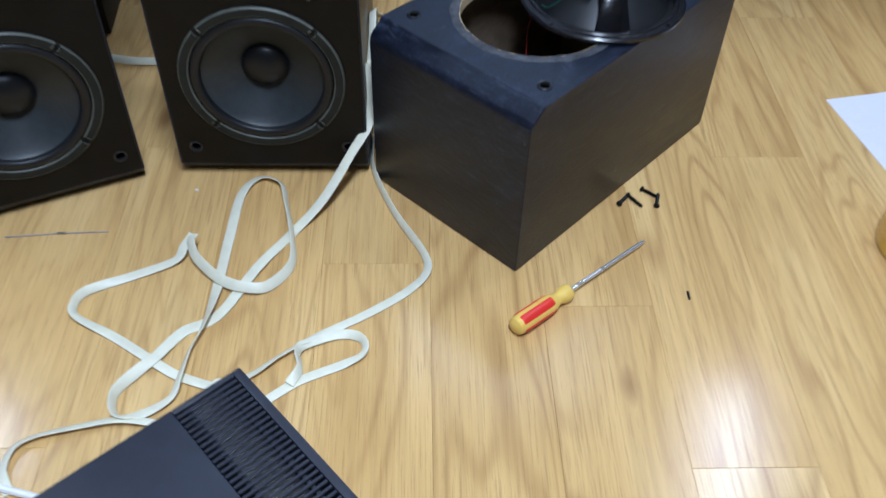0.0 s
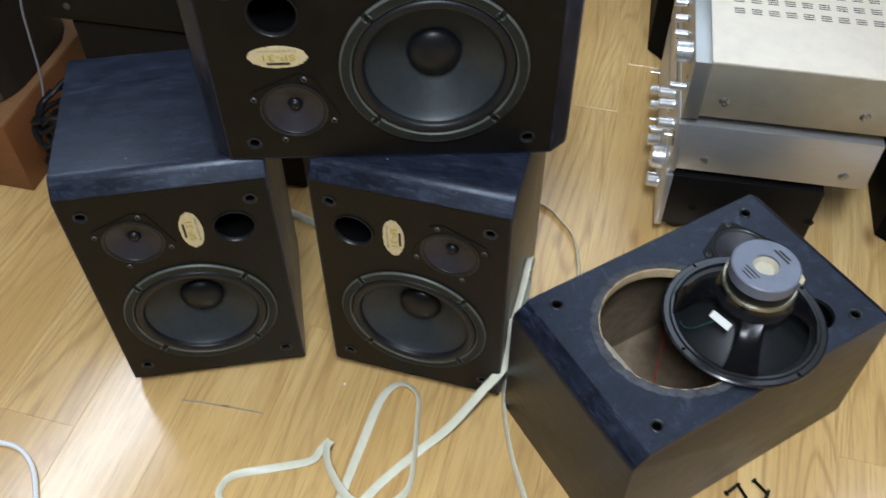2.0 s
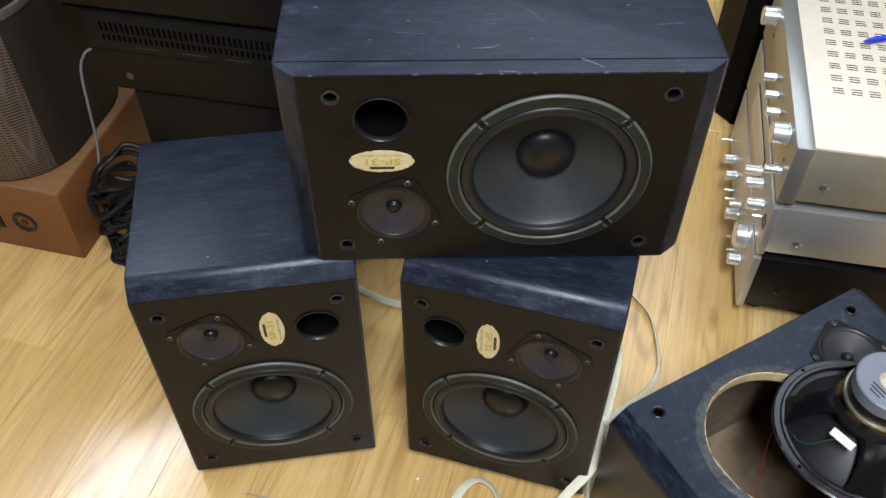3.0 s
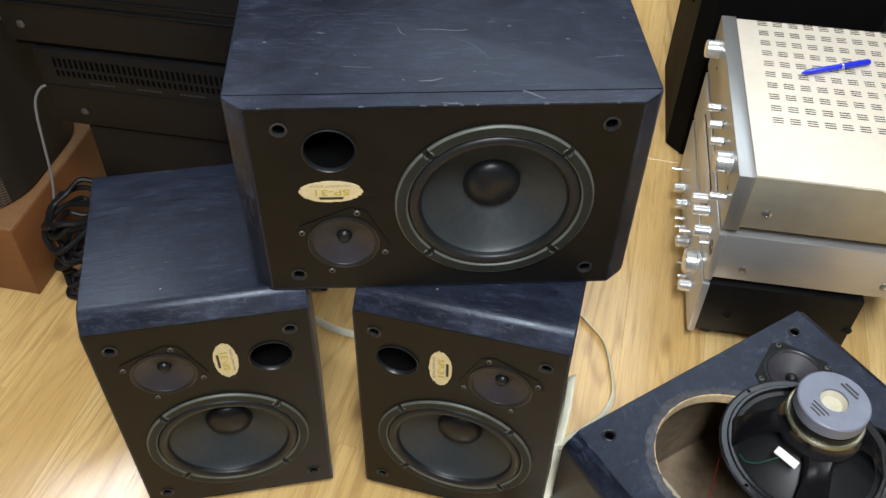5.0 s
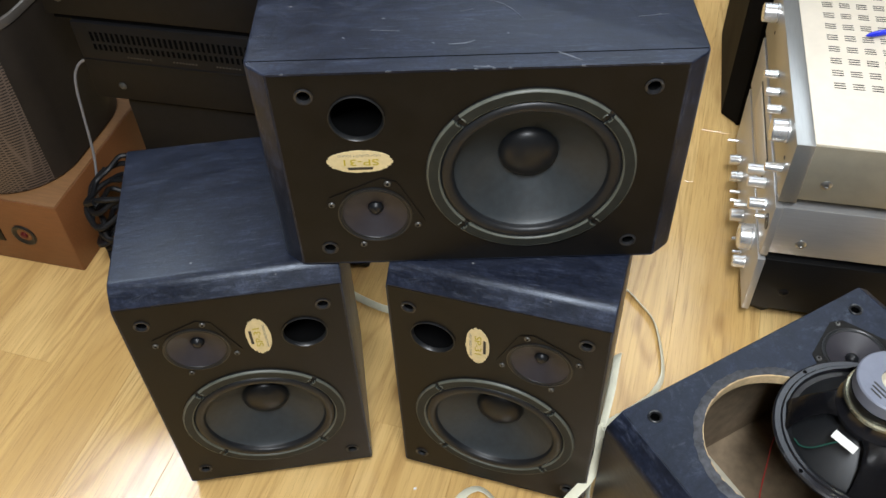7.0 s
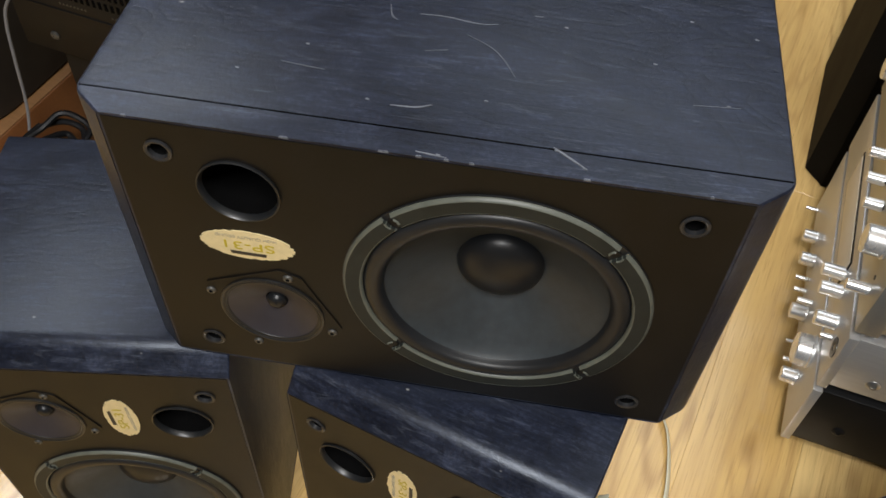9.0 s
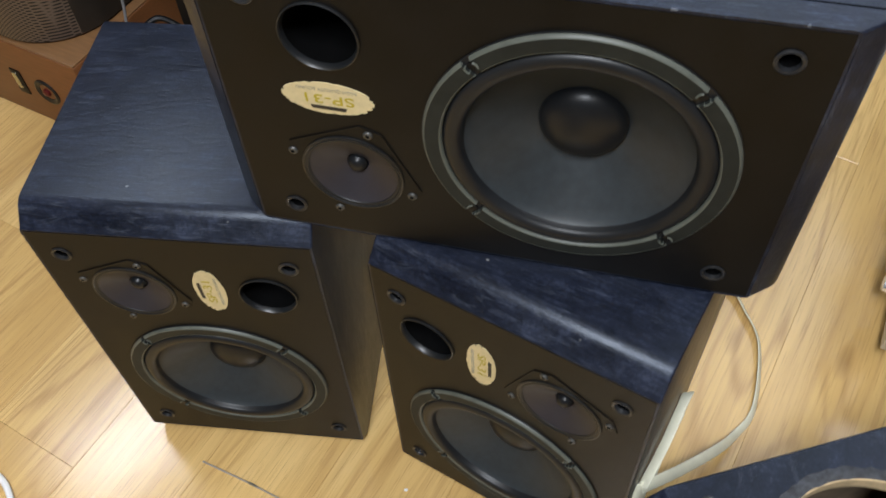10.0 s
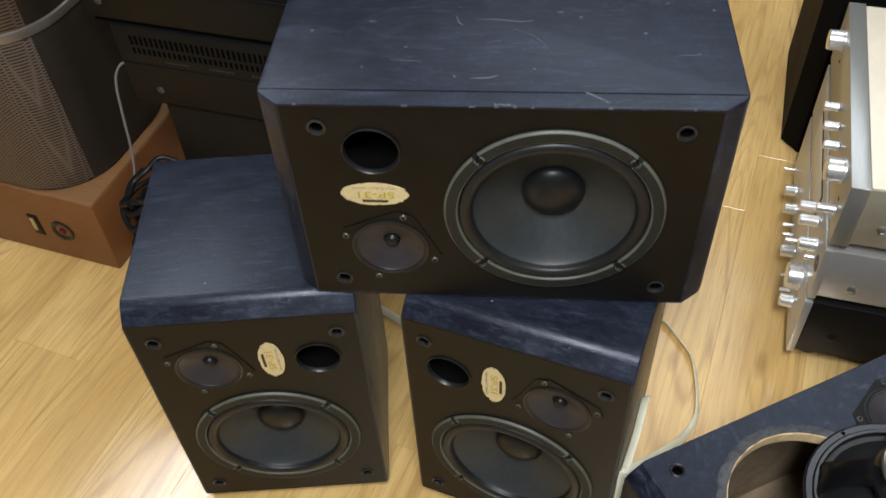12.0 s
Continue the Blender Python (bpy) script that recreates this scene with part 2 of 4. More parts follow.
BASKET = painted("gloss_black_basket", (0.010, 0.010, 0.012), 0.22, vary=0.2, scale=40, coat=0.2)
TAG = painted("white_terminal_board", (0.75, 0.75, 0.70), 0.5, vary=0.08)


def tape_material():
    m, t, b = mat("amber_packing_tape")
    n = noise_tex(t, coords(t, (3, 3, 90)), 6.0, 4)
    t.links.new(ramp(t, n, ((0.3, (0.55, 0.31, 0.03)), (0.7, (0.72, 0.46, 0.075)))), b.inputs["Base Color"])
    b.inputs["Roughness"].default_value = 0.22
    b.inputs["Subsurface Weight"].default_value = 0.35
    b.inputs["Subsurface Radius"].default_value = (0.02, 0.01, 0.003)
    b.inputs["Subsurface Scale"].default_value = 0.5
    b.inputs["Coat Weight"].default_value = 0.4
    return m


def grille_material():
    m, t, b = mat("perforated_bronze_grille")
    sep = t.nodes.new("ShaderNodeSeparateXYZ")
    t.links.new(coords(t, (1100, 1100, 1100)), sep.inputs[0])
    across = math_node(t, "SINE", math_node(t, "SUBTRACT", sep.outputs[0], sep.outputs[1]))
    up = math_node(t, "SINE", sep.outputs[2])
    dots = math_node(t, "ADD", math_node(t, "MULTIPLY", math_node(t, "MULTIPLY", across, up), 0.5), 0.5)
    c = ramp(t, dots, ((0.50, (0.135, 0.100, 0.078)), (0.72, (0.012, 0.009, 0.007))))
    t.links.new(c, b.inputs["Base Color"])
    b.inputs["Roughness"].default_value = 0.5
    b.inputs["Metallic"].default_value = 0.3
    bump(t, b, dots, 0.3, 0.0006)
    return m


TAPE = tape_material()
GRILLE = grille_material()


# ---------------------------------------------------------------- mesh helpers
def thing(name, label, category, group=""):
    return tagged(new(name), label, category, group)


def part(name, bm, material, parent=None, label="", smooth=True, angle=35):
    me = bpy.data.meshes.new(name)
    bmesh.ops.recalc_face_normals(bm, faces=bm.faces)
    bm.to_mesh(me)
    bm.free()
    if smooth:
        for p in me.polygons:
            p.use_smooth = True
        me.set_sharp_from_angle(angle=radians(angle))
    me.materials.append(material)
    ob = new(name, me)
    ob.parent = parent
    return tagged(ob, label)


def box(x0, x1, y0, y1, z0, z1, edge=0.0, segs=2, bm=None):
    bm = bm or bmesh.new()
    made = bmesh.ops.create_cube(bm, size=1, matrix=Matrix.LocRotScale(((x0 + x1) / 2, (y0 + y1) / 2, (z0 + z1) / 2), None, (x1 - x0, y1 - y0, z1 - z0)))
    if edge:
        es = list({e for v in made["verts"] for e in v.link_edges})
        bmesh.ops.bevel(bm, geom=es, offset=edge, segments=segs, profile=0.5, affect="EDGES")
    return bm


def lathe(profile, segs=48, m=None, bm=None, arc=(0, 360), close=False):
    """Turns (radius, height) pairs round z, then moves the lot by m."""
    bm = bm or bmesh.new()
    m = m or Matrix()
    full = abs(arc[1] - arc[0]) >= 360
    n = segs if full else segs + 1
    rings = []
    for r, h in profile:
        if r < 1e-6:
            rings.append([bm.verts.new(m @ Vector((0, 0, h)))])
        else:
            ring = []
            for i in range(n):
                a = radians(arc[0] + (arc[1] - arc[0]) * i / segs)
                ring.append(bm.verts.new(m @ Vector((r * math.cos(a), r * math.sin(a), h))))
            rings.append(ring)
    pairs = list(zip(rings, rings[1:])) + ([(rings[-1], rings[0])] if close else [])
    for a, b in pairs:
        for i in range(n if full else n - 1):
            j = (i + 1) % n
            quad = [a[i % len(a)], a[j % len(a)], b[j % len(b)], b[i % len(b)]]
            quad = [v for k, v in enumerate(quad) if v not in quad[:k]]
            if len(quad) > 2:
                bm.faces.new(quad)
    if close and not full:
        bm.faces.new([r[0] for r in rings])
        bm.faces.new([r[-1] for r in rings])
    return bm


def prism(outline, h0, h1, m=None, bm=None, edge=0.0):
    """An outline in x, y drawn up from h0 to h1."""
    bm = bm or bmesh.new()
    m = m or Matrix()
    low = [bm.verts.new(m @ Vector((x, y, h0))) for x, y in outline]
    top = [bm.verts.new(m @ Vector((x, y, h1))) for x, y in outline]
    bm.faces.new(low[::-1])
    bm.faces.new(top)
    n = len(low)
    for i in range(n):
        bm.faces.new((low[i], low[(i + 1) % n], top[(i + 1) % n], top[i]))
    if edge:
        bmesh.ops.bevel(bm, geom=list(bm.edges), offset=edge, segments=2, profile=0.5, affect="EDGES")
    return bm


def rounded(x0, x1, y0, y1, r, n=6):
    pts = []
    for cx, cy, a0 in ((x1 - r, y1 - r, 0), (x0 + r, y1 - r, 90), (x0 + r, y0 + r, 180), (x1 - r, y0 + r, 270)):
        for i in range(n + 1):
            a = radians(a0 + 90 * i / n)
            pts.append((cx + r * math.cos(a), cy + r * math.sin(a)))
    return pts


def pierced(x0, x1, z0, z1, holes, thick, front=0.0):
    """A board in x, z with round holes (x, z, r), its front at y = front."""
    bm = bmesh.new()
    edges = []
    loops = [[(x0, z0), (x1, z0), (x1, z1), (x0, z1)]]
    for hx, hz, r in holes:
        n = 64 if r > 0.05 else 28
        loops.append([(hx + r * math.cos(2 * math.pi * i / n), hz + r * math.sin(2 * math.pi * i / n)) for i in range(n)])
    for loop in loops:
        vs = [bm.verts.new((x, front, z)) for x, z in loop]
        edges += [bm.edges.new((a, b)) for a, b in zip(vs, vs[1:] + vs[:1])]
    bmesh.ops.triangle_fill(bm, edges=edges, use_beauty=True)
    made = bmesh.ops.extrude_face_region(bm, geom=list(bm.faces))
    bmesh.ops.translate(bm, verts=[v for v in made["geom"] if isinstance(v, bmesh.types.BMVert)], vec=(0, thick, 0))
    return bm


def smooth_line(points, steps=8):
    """A Catmull-Rom line through the points."""
    p = [Vector(q) for q in points]
    p = [2 * p[0] - p[1]] + p + [2 * p[-1] - p[-2]]
    out = []
    for a, b, c, d in zip(p, p[1:], p[2:], p[3:]):
        for i in range(steps):
            u = i / steps
            out.append(0.5 * (2 * b + (c - a) * u + (2 * a - 5 * b + 4 * c - d) * u * u + (3 * b - a - 3 * c + d) * u ** 3))
    return out + [p[-2]]


def strip(points, width, thick, tilts=None, steps=8):
    """A flat band along the line; tilts: degrees by which it stands on edge at each point."""
    line = smooth_line(points, steps)
    bm, last = bmesh.new(), None
    for i, q in enumerate(line):
        d = (line[min(i + 1, len(line) - 1)] - line[max(i - 1, 0)]).normalized()
        side = d.cross(Vector((0, 0, 1)))
        side = side.normalized() if side.length > 1e-4 else Vector((1, 0, 0))
        up = side.cross(d).normalized()
        k = min(i / steps, len(points) - 1)
        a = 0.0
        if tilts:
            j = min(int(k), len(tilts) - 2)
            a = radians(tilts[j] + (tilts[j + 1] - tilts[j]) * (k - j))
        s = side * math.cos(a) + up * math.sin(a)
        u = up * math.cos(a) - side * math.sin(a)
        lift = Vector((0, 0, abs(math.sin(a)) * width / 2))
        ring = [bm.verts.new(q + lift + s * sx * width / 2 + u * ux * thick / 2) for sx, ux in ((-1, -0.4), (-0.8, -1), (0.8, -1), (1, -0.4), (1, 0.4), (0.8, 1), (0, 0.7), (-0.8, 1), (-1, 0.4))]
        if last:
            for j in range(9):
                bm.faces.new((last[j], last[(j + 1) % 9], ring[(j + 1) % 9], ring[j]))
        else:
            bm.faces.new(ring)
        last = ring
    bm.faces.new(last[::-1])
    return bm


def tube(points, r, steps=8, n=8, bm=None):
    line = smooth_line(points, steps)
    bm, last = bm or bmesh.new(), None
    side = Vector((0.3, 0.5, 0.8))
    for i, q in enumerate(line):
        d = (line[min(i + 1, len(line) - 1)] - line[max(i - 1, 0)]).normalized()
        side = (side - d * side.dot(d)).normalized()
        up = d.cross(side)
        ring = [bm.verts.new(q + r * (side * math.cos(2 * math.pi * j / n) + up * math.sin(2 * math.pi * j / n))) for j in range(n)]
        if last:
            for j in range(n):
                bm.faces.new((last[j], last[(j + 1) % n], ring[(j + 1) % n], ring[j]))
        else:
            bm.faces.new(ring)
        last = ring
    bm.faces.new(last[::-1])
    return bm


def lettering(text, size, m, thin=0.0002):
    """Built-in lettering as a flat mesh, centred on m."""
    cu = bpy.data.curves.new("lettering", "FONT")
    cu.body, cu.size, cu.extrude, cu.align_x, cu.align_y = text, size, thin, "CENTER", "CENTER"
    ob = bpy.data.objects.new("lettering", cu)
    scene.collection.objects.link(ob)
    me = bpy.data.meshes.new_from_object(ob.evaluated_get(bpy.context.evaluated_depsgraph_get()))
    bpy.data.objects.remove(ob)
    bpy.data.curves.remove(cu)
    bm = bmesh.new()
    bm.from_mesh(me)
    bpy.data.meshes.remove(me)
    bmesh.ops.transform(bm, matrix=m, verts=bm.verts)
    return bm


def facing(x, z, y=0.0, turn=0):
    """Local z towards the front (-y), at x, z of a front board."""
    return Matrix.Translation((x, y, z)) @ Matrix(((1, 0, 0, 0), (0, 0, -1, 0), (0, 1, 0, 0), (0, 0, 0, 1))) @ Matrix.Rotation(radians(turn), 4, "Z")


# ---------------------------------------------------------------- setting
def setting(name, bm, material, label):
    return tagged(part(name, bm, material, smooth=False), label, kind="structure")


X0, X1, Y0, Y1 = -3.0, 2.2, -2.0, 4.4
setting("floor", box(X0, X1, Y0, Y1, -0.12, -0.008), FLOOR, "honey wooden plank floor")
setting("ceiling", box(X0, X1, Y0, Y1, CEIL, CEIL + 0.1), CEILP, "plain pale ceiling")
setting("wall_north", box(X0, X1, Y1, Y1 + 0.12, -0.12, CEIL), WALLP, "plain dark grey painted wall")
setting("wall_south", box(X0, X1, Y0 - 0.12, Y0, -0.12, CEIL), WALLP, "plain dark grey painted wall")
setting("wall_west", box(X0 - 0.12, X0, Y0, Y1, -0.12, CEIL), WALLP, "plain dark grey painted wall")
setting("wall_east", box(X1, X1 + 0.12, Y0, Y1, -0.12, CEIL), WALLP, "plain dark grey painted wall")

# ---------------------------------------------------------------- loudspeakers
SW, SH, SD = 0.2688, 0.4500, 0.2578  # width, height, depth
RISE, RUN = 0.0224, 0.0183  # sloped front edge
BOLT_X, BOLT_LOW, BOLT_HIGH = 0.1075, 0.0545, 0.3930
WOOFER = (0.0, 0.1687)
PORT = (0.0790, 0.3445)
BADGE_AT = (0.0225, 0.3465)
TWEETER = (-0.0552, 0.3370)


def nosing(before, corner, after, reach=0.009, steps=8):
    """A rounded crease at a corner of the cabinet's side outline."""
    c = Vector(corner)
    p, q = c + (Vector(before) - c).normalized() * reach, c + (Vector(after) - c).normalized() * reach
    spots = []
    for i in range(steps + 1):
        u = i / steps
        spots.append(tuple(p * (1 - u) ** 2 + c * 2 * u * (1 - u) + q * u * u))
    return spots


def cabinet_body():
    bm = bmesh.new()
    w = SW / 2
    outline = [(0, RISE)] + nosing((0, RISE), (RUN, 0), (SD, 0)) + [(SD, 0), (SD, SH)] + nosing((SD, SH), (RUN, SH), (0, SH - RISE)) + [(0, SH - RISE)]
    left = [bm.verts.new((-w, y, z)) for y, z in outline]
    right = [bm.verts.new((w, y, z)) for y, z in outline]
    bm.faces.new(left[::-1])
    bm.faces.new(right)
    for i in range(len(outline) - 1):
        bm.faces.new((left[i], left[i + 1], right[i + 1], right[i]))
    bm.normal_update()
    sharp = [e for e in bm.edges if len(e.link_faces) == 2 and e.calc_face_angle() > 0.5]
    bmesh.ops.bevel(bm, geom=sharp, offset=0.003, segments=3, profile=0.5, affect="EDGES")
    # the open box inside
    iw, z0, z1, yb = w - 0.0025, RISE + 0.002, SH - RISE - 0.002, SD - 0.015
    rim = [(-iw, z0), (iw, z0), (iw, z1), (-iw, z1)]
    front = [bm.verts.new((x, 0.0005, z)) for x, z in rim]
    back = [bm.verts.new((x, yb, z)) for x, z in rim]
    for i in range(4):
        bm.faces.new((front[i], front[(i + 1) % 4], back[(i + 1) % 4], back[i]))
    bm.faces.new(back)
    outer = [bm.verts.new((x, 0.0005, z)) for x, z in ((-w + 0.0004, RISE), (w - 0.0004, RISE), (w - 0.0004, SH - RISE), (-w + 0.0004, SH - RISE))]
    for i in range(4):
        bm.faces.new((outer[i], outer[(i + 1) % 4], front[(i + 1) % 4], front[i]))
    return bm


def add_woofer(root):
    x, z = WOOFER
    m = facing(x, z)
    w = part("woofer", lathe([(0.1105, 0.0), (0.1105, 0.0012), (0.096, 0.0012), (0.0955, -0.002), (0.089, -0.012), (0.0, -0.06)], 72, m), RUBBER, root, "dark round woofer frame")
    for k in range(4):
        a0 = 45 + 90 * k + 2.0
        arc = (a0, a0 + 90 - 4.0)
        part("gasket", lathe([(0.0972, 0.0013), (0.0972, 0.0040), (0.1078, 0.0040), (0.1078, 0.0013)], 26, m, arc=arc, close=True), GASKET, w, "flat grey-green gasket segment")
        # Rim and lip take the paler colour as a painted highlight.
        part("gasket_rim", lathe([(0.1076, 0.0013), (0.1076, 0.00415), (0.1084, 0.0038), (0.1097, 0.0022), (0.1099, 0.0013)], 26, m, arc=arc, close=True), GASKET_EDGE, w, "outer gasket rim with painted highlight")
        part("gasket_lip", lathe([(0.0974, 0.0013), (0.0974, 0.00415), (0.0966, 0.0038), (0.0955, 0.0022), (0.0953, 0.0013)], 26, m, arc=arc, close=True), GASKET_EDGE, w, "inner gasket lip with painted highlight")
        a = radians(45 + 90 * k)
        spot = m @ Matrix.Translation((0.1030 * math.cos(a), 0.1030 * math.sin(a), 0)) @ Matrix.Rotation(a, 4, "Z")
        for turn in (0, 180):
            # Notch ends get the same painted highlight.
            part("notch_lip", lathe([(0.0040, 0.0013), (0.0040, 0.0046), (0.0047, 0.0050), (0.0056, 0.0042), (0.0056, 0.0013)], 8, spot, arc=(turn + 55, turn + 125), close=True), GASKET_EDGE, w, "rounded gasket notch with painted highlight")
        part("screw", lathe([(0, 0.0026), (0.0018, 0.0026), (0.0030, 0.0024), (0.0034, 0.0014)], 14, spot), BLACKMETAL, w, "black screw head")
    roll = [(0.0954, 0.0006)] + [(0.0882 + 0.0066 * math.cos(radians(q)), 0.0000 + 0.0052 * math.sin(radians(q))) for q in range(0, 181, 15)] + [(0.0805, -0.0026)]
    part("surround", lathe(roll, 72, m), RUBBER, w, "half-round rubber surround")
    cone = [(0.0816, -0.0020), (0.0806, -0.0034)] + [(0.0806 - 0.0500 * u, -0.0034 - 0.0330 * u ** 0.88) for u in (0.08, 0.2, 0.35, 0.5, 0.65, 0.8, 1.0)] + [(0.026, -0.038)]
    part("cone", lathe(cone, 72, m), CONE, w, "charcoal paper cone")
    cap = [(0.0326, -0.0358), (0.0324, -0.0345)] + [(0.0322 * math.cos(radians(q)), -0.0345 + 0.0150 * math.sin(radians(q))) for q in range(6, 90, 9)] + [(0, -0.0195)]
    part("dust_cap", lathe(cap, 48, m), CAP, w, "domed black dust cap")
    return w


def add_tweeter(root, mirror):
    x, z = TWEETER[0] * mirror, TWEETER[1]
    m = facing(x, z, turn=-20 * mirror)
    plate = bmesh.new()
    edges = []
    half, cut = 0.0445, 0.0125
    square = [(half, -half + cut), (half, half - cut), (half - cut, half), (-half + cut, half), (-half, half - cut), (-half, -half + cut), (-half + cut, -half), (half - cut, -half)]
    hole = [(0.0400 * math.cos(2 * math.pi * i / 48), 0.0400 * math.sin(2 * math.pi * i / 48)) for i in range(48)]
    for loop in (square, hole):
        vs = [plate.verts.new((u, v, 0.0)) for u, v in loop]
        edges += [plate.edges.new((p, q)) for p, q in zip(vs, vs[1:] + vs[:1])]
    bmesh.ops.triangle_fill(plate, edges=edges, use_beauty=True)
    made = bmesh.ops.extrude_face_region(plate, geom=list(plate.faces))
    bmesh.ops.translate(plate, verts=[v for v in made["geom"] if isinstance(v, bmesh.types.BMVert)], vec=(0, 0, 0.0011))
    bmesh.ops.transform(plate, matrix=facing(x, z, turn=25 * mirror), verts=plate.verts)
    t = part("tweeter", plate, BAFFLE, root, "clipped square tweeter plate", smooth=False)
    part("rim", lathe([(0.0408, 0.0009), (0.0408, 0.0024), (0.0396, 0.0028), (0.0382, 0.0020), (0.0372, 0.0009)], 48, m, close=True), PLASTIC, t)
    part("surround", lathe([(0.0384, 0.0016), (0.0372, 0.0022), (0.0356, 0.0018), (0.0345, 0.0004)], 48, m), RUBBER, t, "narrow dark cone edge")
    part("cone", lathe([(0.0352, 0.0012), (0.032, -0.0006), (0.020, -0.0060), (0.0092, -0.0105), (0.0085, -0.0120)], 48, m), TWEET, t, "violet-black paper cone")
    part("dome", lathe([(0.0080, -0.0112), (0.0078, -0.0092)] + [(0.0072 * math.cos(radians(q)), -0.0092 + 0.0050 * math.sin(radians(q))) for q in range(6, 90, 12)] + [(0, -0.0042)], 24, m), CAP, t, "small glossy dome")
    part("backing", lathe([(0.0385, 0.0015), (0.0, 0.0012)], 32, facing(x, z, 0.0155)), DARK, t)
    for k in range(4):
        a = radians(70 + 90 * k) if mirror > 0 else radians(110 + 90 * k)
        spot = facing(x + 0.0490 * math.cos(a), z + 0.0490 * math.sin(a), turn=k * 37)
        screw = part("screw", lathe([(0.0016, 0.0030), (0.0030, 0.0027), (0.0038, 0.0018), (0.0039, 0.0008)], 16, spot), DULLSTEEL, t, "small steel screw head")
        part("recess", lathe([(0, 0.0018), (0.0012, 0.0024), (0.0017, 0.0030)], 4, spot), DARK, screw)
    return t


def add_badge(root, mirror):
    x, z = BADGE_AT[0] * mirror, BADGE_AT[1]
    turn = 90 if mirror > 0 else -90
    m = facing(x, z, turn=turn)
    rng = random.Random(4 + mirror)
    pts = []
    for i in range(72):
        a = 2 * math.pi * i / 72
        k = 1 - (rng.random() ** 5) * 0.09
        pts.append((0.0348 * k * math.cos(a), 0.0152 * k * math.sin(a)))
    b = part("badge", prism(pts, 0.0, 0.0007, m), BADGE, root, "worn cream oval badge", smooth=False)
    up = Matrix.Translation((0, 0, 0.0008))
    part("lettering", lettering("SP-31", 0.0150, m @ up @ Matrix.Translation((0, 0.0005, 0)) @ Matrix.Diagonal((1.18, 0.80, 1, 1))), GOLD, b, "gold model lettering", smooth=False)
    part("small_print", lettering("HIGH QUALITY SOUND", 0.0042, m @ up @ Matrix.Translation((0, -0.0085, 0))), GREYINK, b, smooth=False)
    part("maker_mark", prism([(-0.0135, 0.0075), (0.0135, 0.0075), (0.0125, 0.0108), (-0.0125, 0.0108)], 0, 0.0003, m @ up), INK, b, "dark maker's bar", smooth=False)
    return b


def add_port(root, mirror):
    x, z = PORT[0] * mirror, PORT[1]
    m = facing(x, z)
    # Lining coloured near-black for the shade deep in the port.
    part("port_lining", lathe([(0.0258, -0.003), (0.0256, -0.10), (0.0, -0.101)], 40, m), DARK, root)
    return part("port_tube", lathe([(0.0282, 0.0002), (0.0284, 0.0018), (0.0274, 0.0024), (0.0264, 0.0012), (0.0258, -0.003)], 40, m), PLASTIC, root, "black bass port tube")


def add_sockets(root):
    for sx in (-1, 1):
        for z in (BOLT_LOW, BOLT_HIGH):
            m = facing(sx * BOLT_X, z)
            ring = part("grille_socket", lathe([(0.0094, 0.0002), (0.0094, 0.0012), (0.0084, 0.0018), (0.0068, 0.0012), (0.0062, -0.002)], 24, m), SOCKET, root, "round plastic grille socket")
            # Bore darkness is painted in as well.
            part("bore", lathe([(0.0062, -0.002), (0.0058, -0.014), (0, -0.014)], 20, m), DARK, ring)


HOLE_R = 0.0990  # bare woofer opening


def loudspeaker(label, mirror=1, complete=True):
    root = thing("loudspeaker", label, "loudspeaker", "bookshelf loudspeakers")
    body = part("cabinet", cabinet_body(), VINYL, root, "black ash vinyl cabinet", angle=25)
    w = SW / 2 - 0.0027
    holes = [(PORT[0] * mirror, PORT[1], 0.0265), (*WOOFER, 0.0935 if complete else HOLE_R + 0.0004), (TWEETER[0] * mirror, TWEETER[1], 0.037)]
    holes += [(sx * BOLT_X, z, 0.0068) for sx in (-1, 1) for z in (BOLT_LOW, BOLT_HIGH)]
    # Same board in both: bluer vinyl stands in for light on the face-up one.
    part("baffle", pierced(-w, w, RISE + 0.0022, SH - RISE - 0.0022, holes, 0.017), BAFFLE if complete else VINYL, root, "near-black front board", smooth=False)
    add_tweeter(root, mirror)
    add_badge(root, mirror)
    add_port(root, mirror)
    add_sockets(root)
    if complete:
        add_woofer(root)
        part("back_plug", box(-0.05, 0.05, SD - 0.016, SD - 0.0145, 0.1, 0.2), DARK, root)
    return root


def upright(x, y, yaw):
    return pose(x, y, 0, 0, 0, yaw)


speaker_a = loudspeaker("black bookshelf loudspeaker standing upright on wooden floor")
speaker_b = loudspeaker("black upright loudspeaker beside white flat cable", -1)
speaker_b.matrix_basis = upright(-0.1998, 0.9863, 5.28)
# one on its side across the two others, its top end to the west
C_YAW = 22.62
side = Matrix.Rotation(radians(-90), 4, "Y") @ Matrix.Translation((0, 0, -SH / 2))
speaker_c = copy_thing(speaker_a, Matrix.Translation((-0.2386, 1.0288, SH + SW / 2)) @ Matrix.Rotation(radians(C_YAW), 4, "Z") @ side)
tagged(speaker_c, "scuffed black loudspeaker lying sideways across two others")
speaker_a.matrix_basis = upright(-0.4988, 0.8909, 30.0)
part("seam", box(SW / 2 - 0.001, SW / 2 + 0.0003, 0.0212, 0.0222, 0.003, SH - 0.003), DARK, speaker_c, "dark joint line")

# the opened one on its back
D_YAW = -39.22
speaker_d = loudspeaker("opened black loudspeaker lying on back without woofer", 1, False)
lying = Matrix.Rotation(radians(-90), 4, "X")
D_ACROSS = Vector((math.cos(radians(D_YAW)), math.sin(radians(D_YAW)), 0))
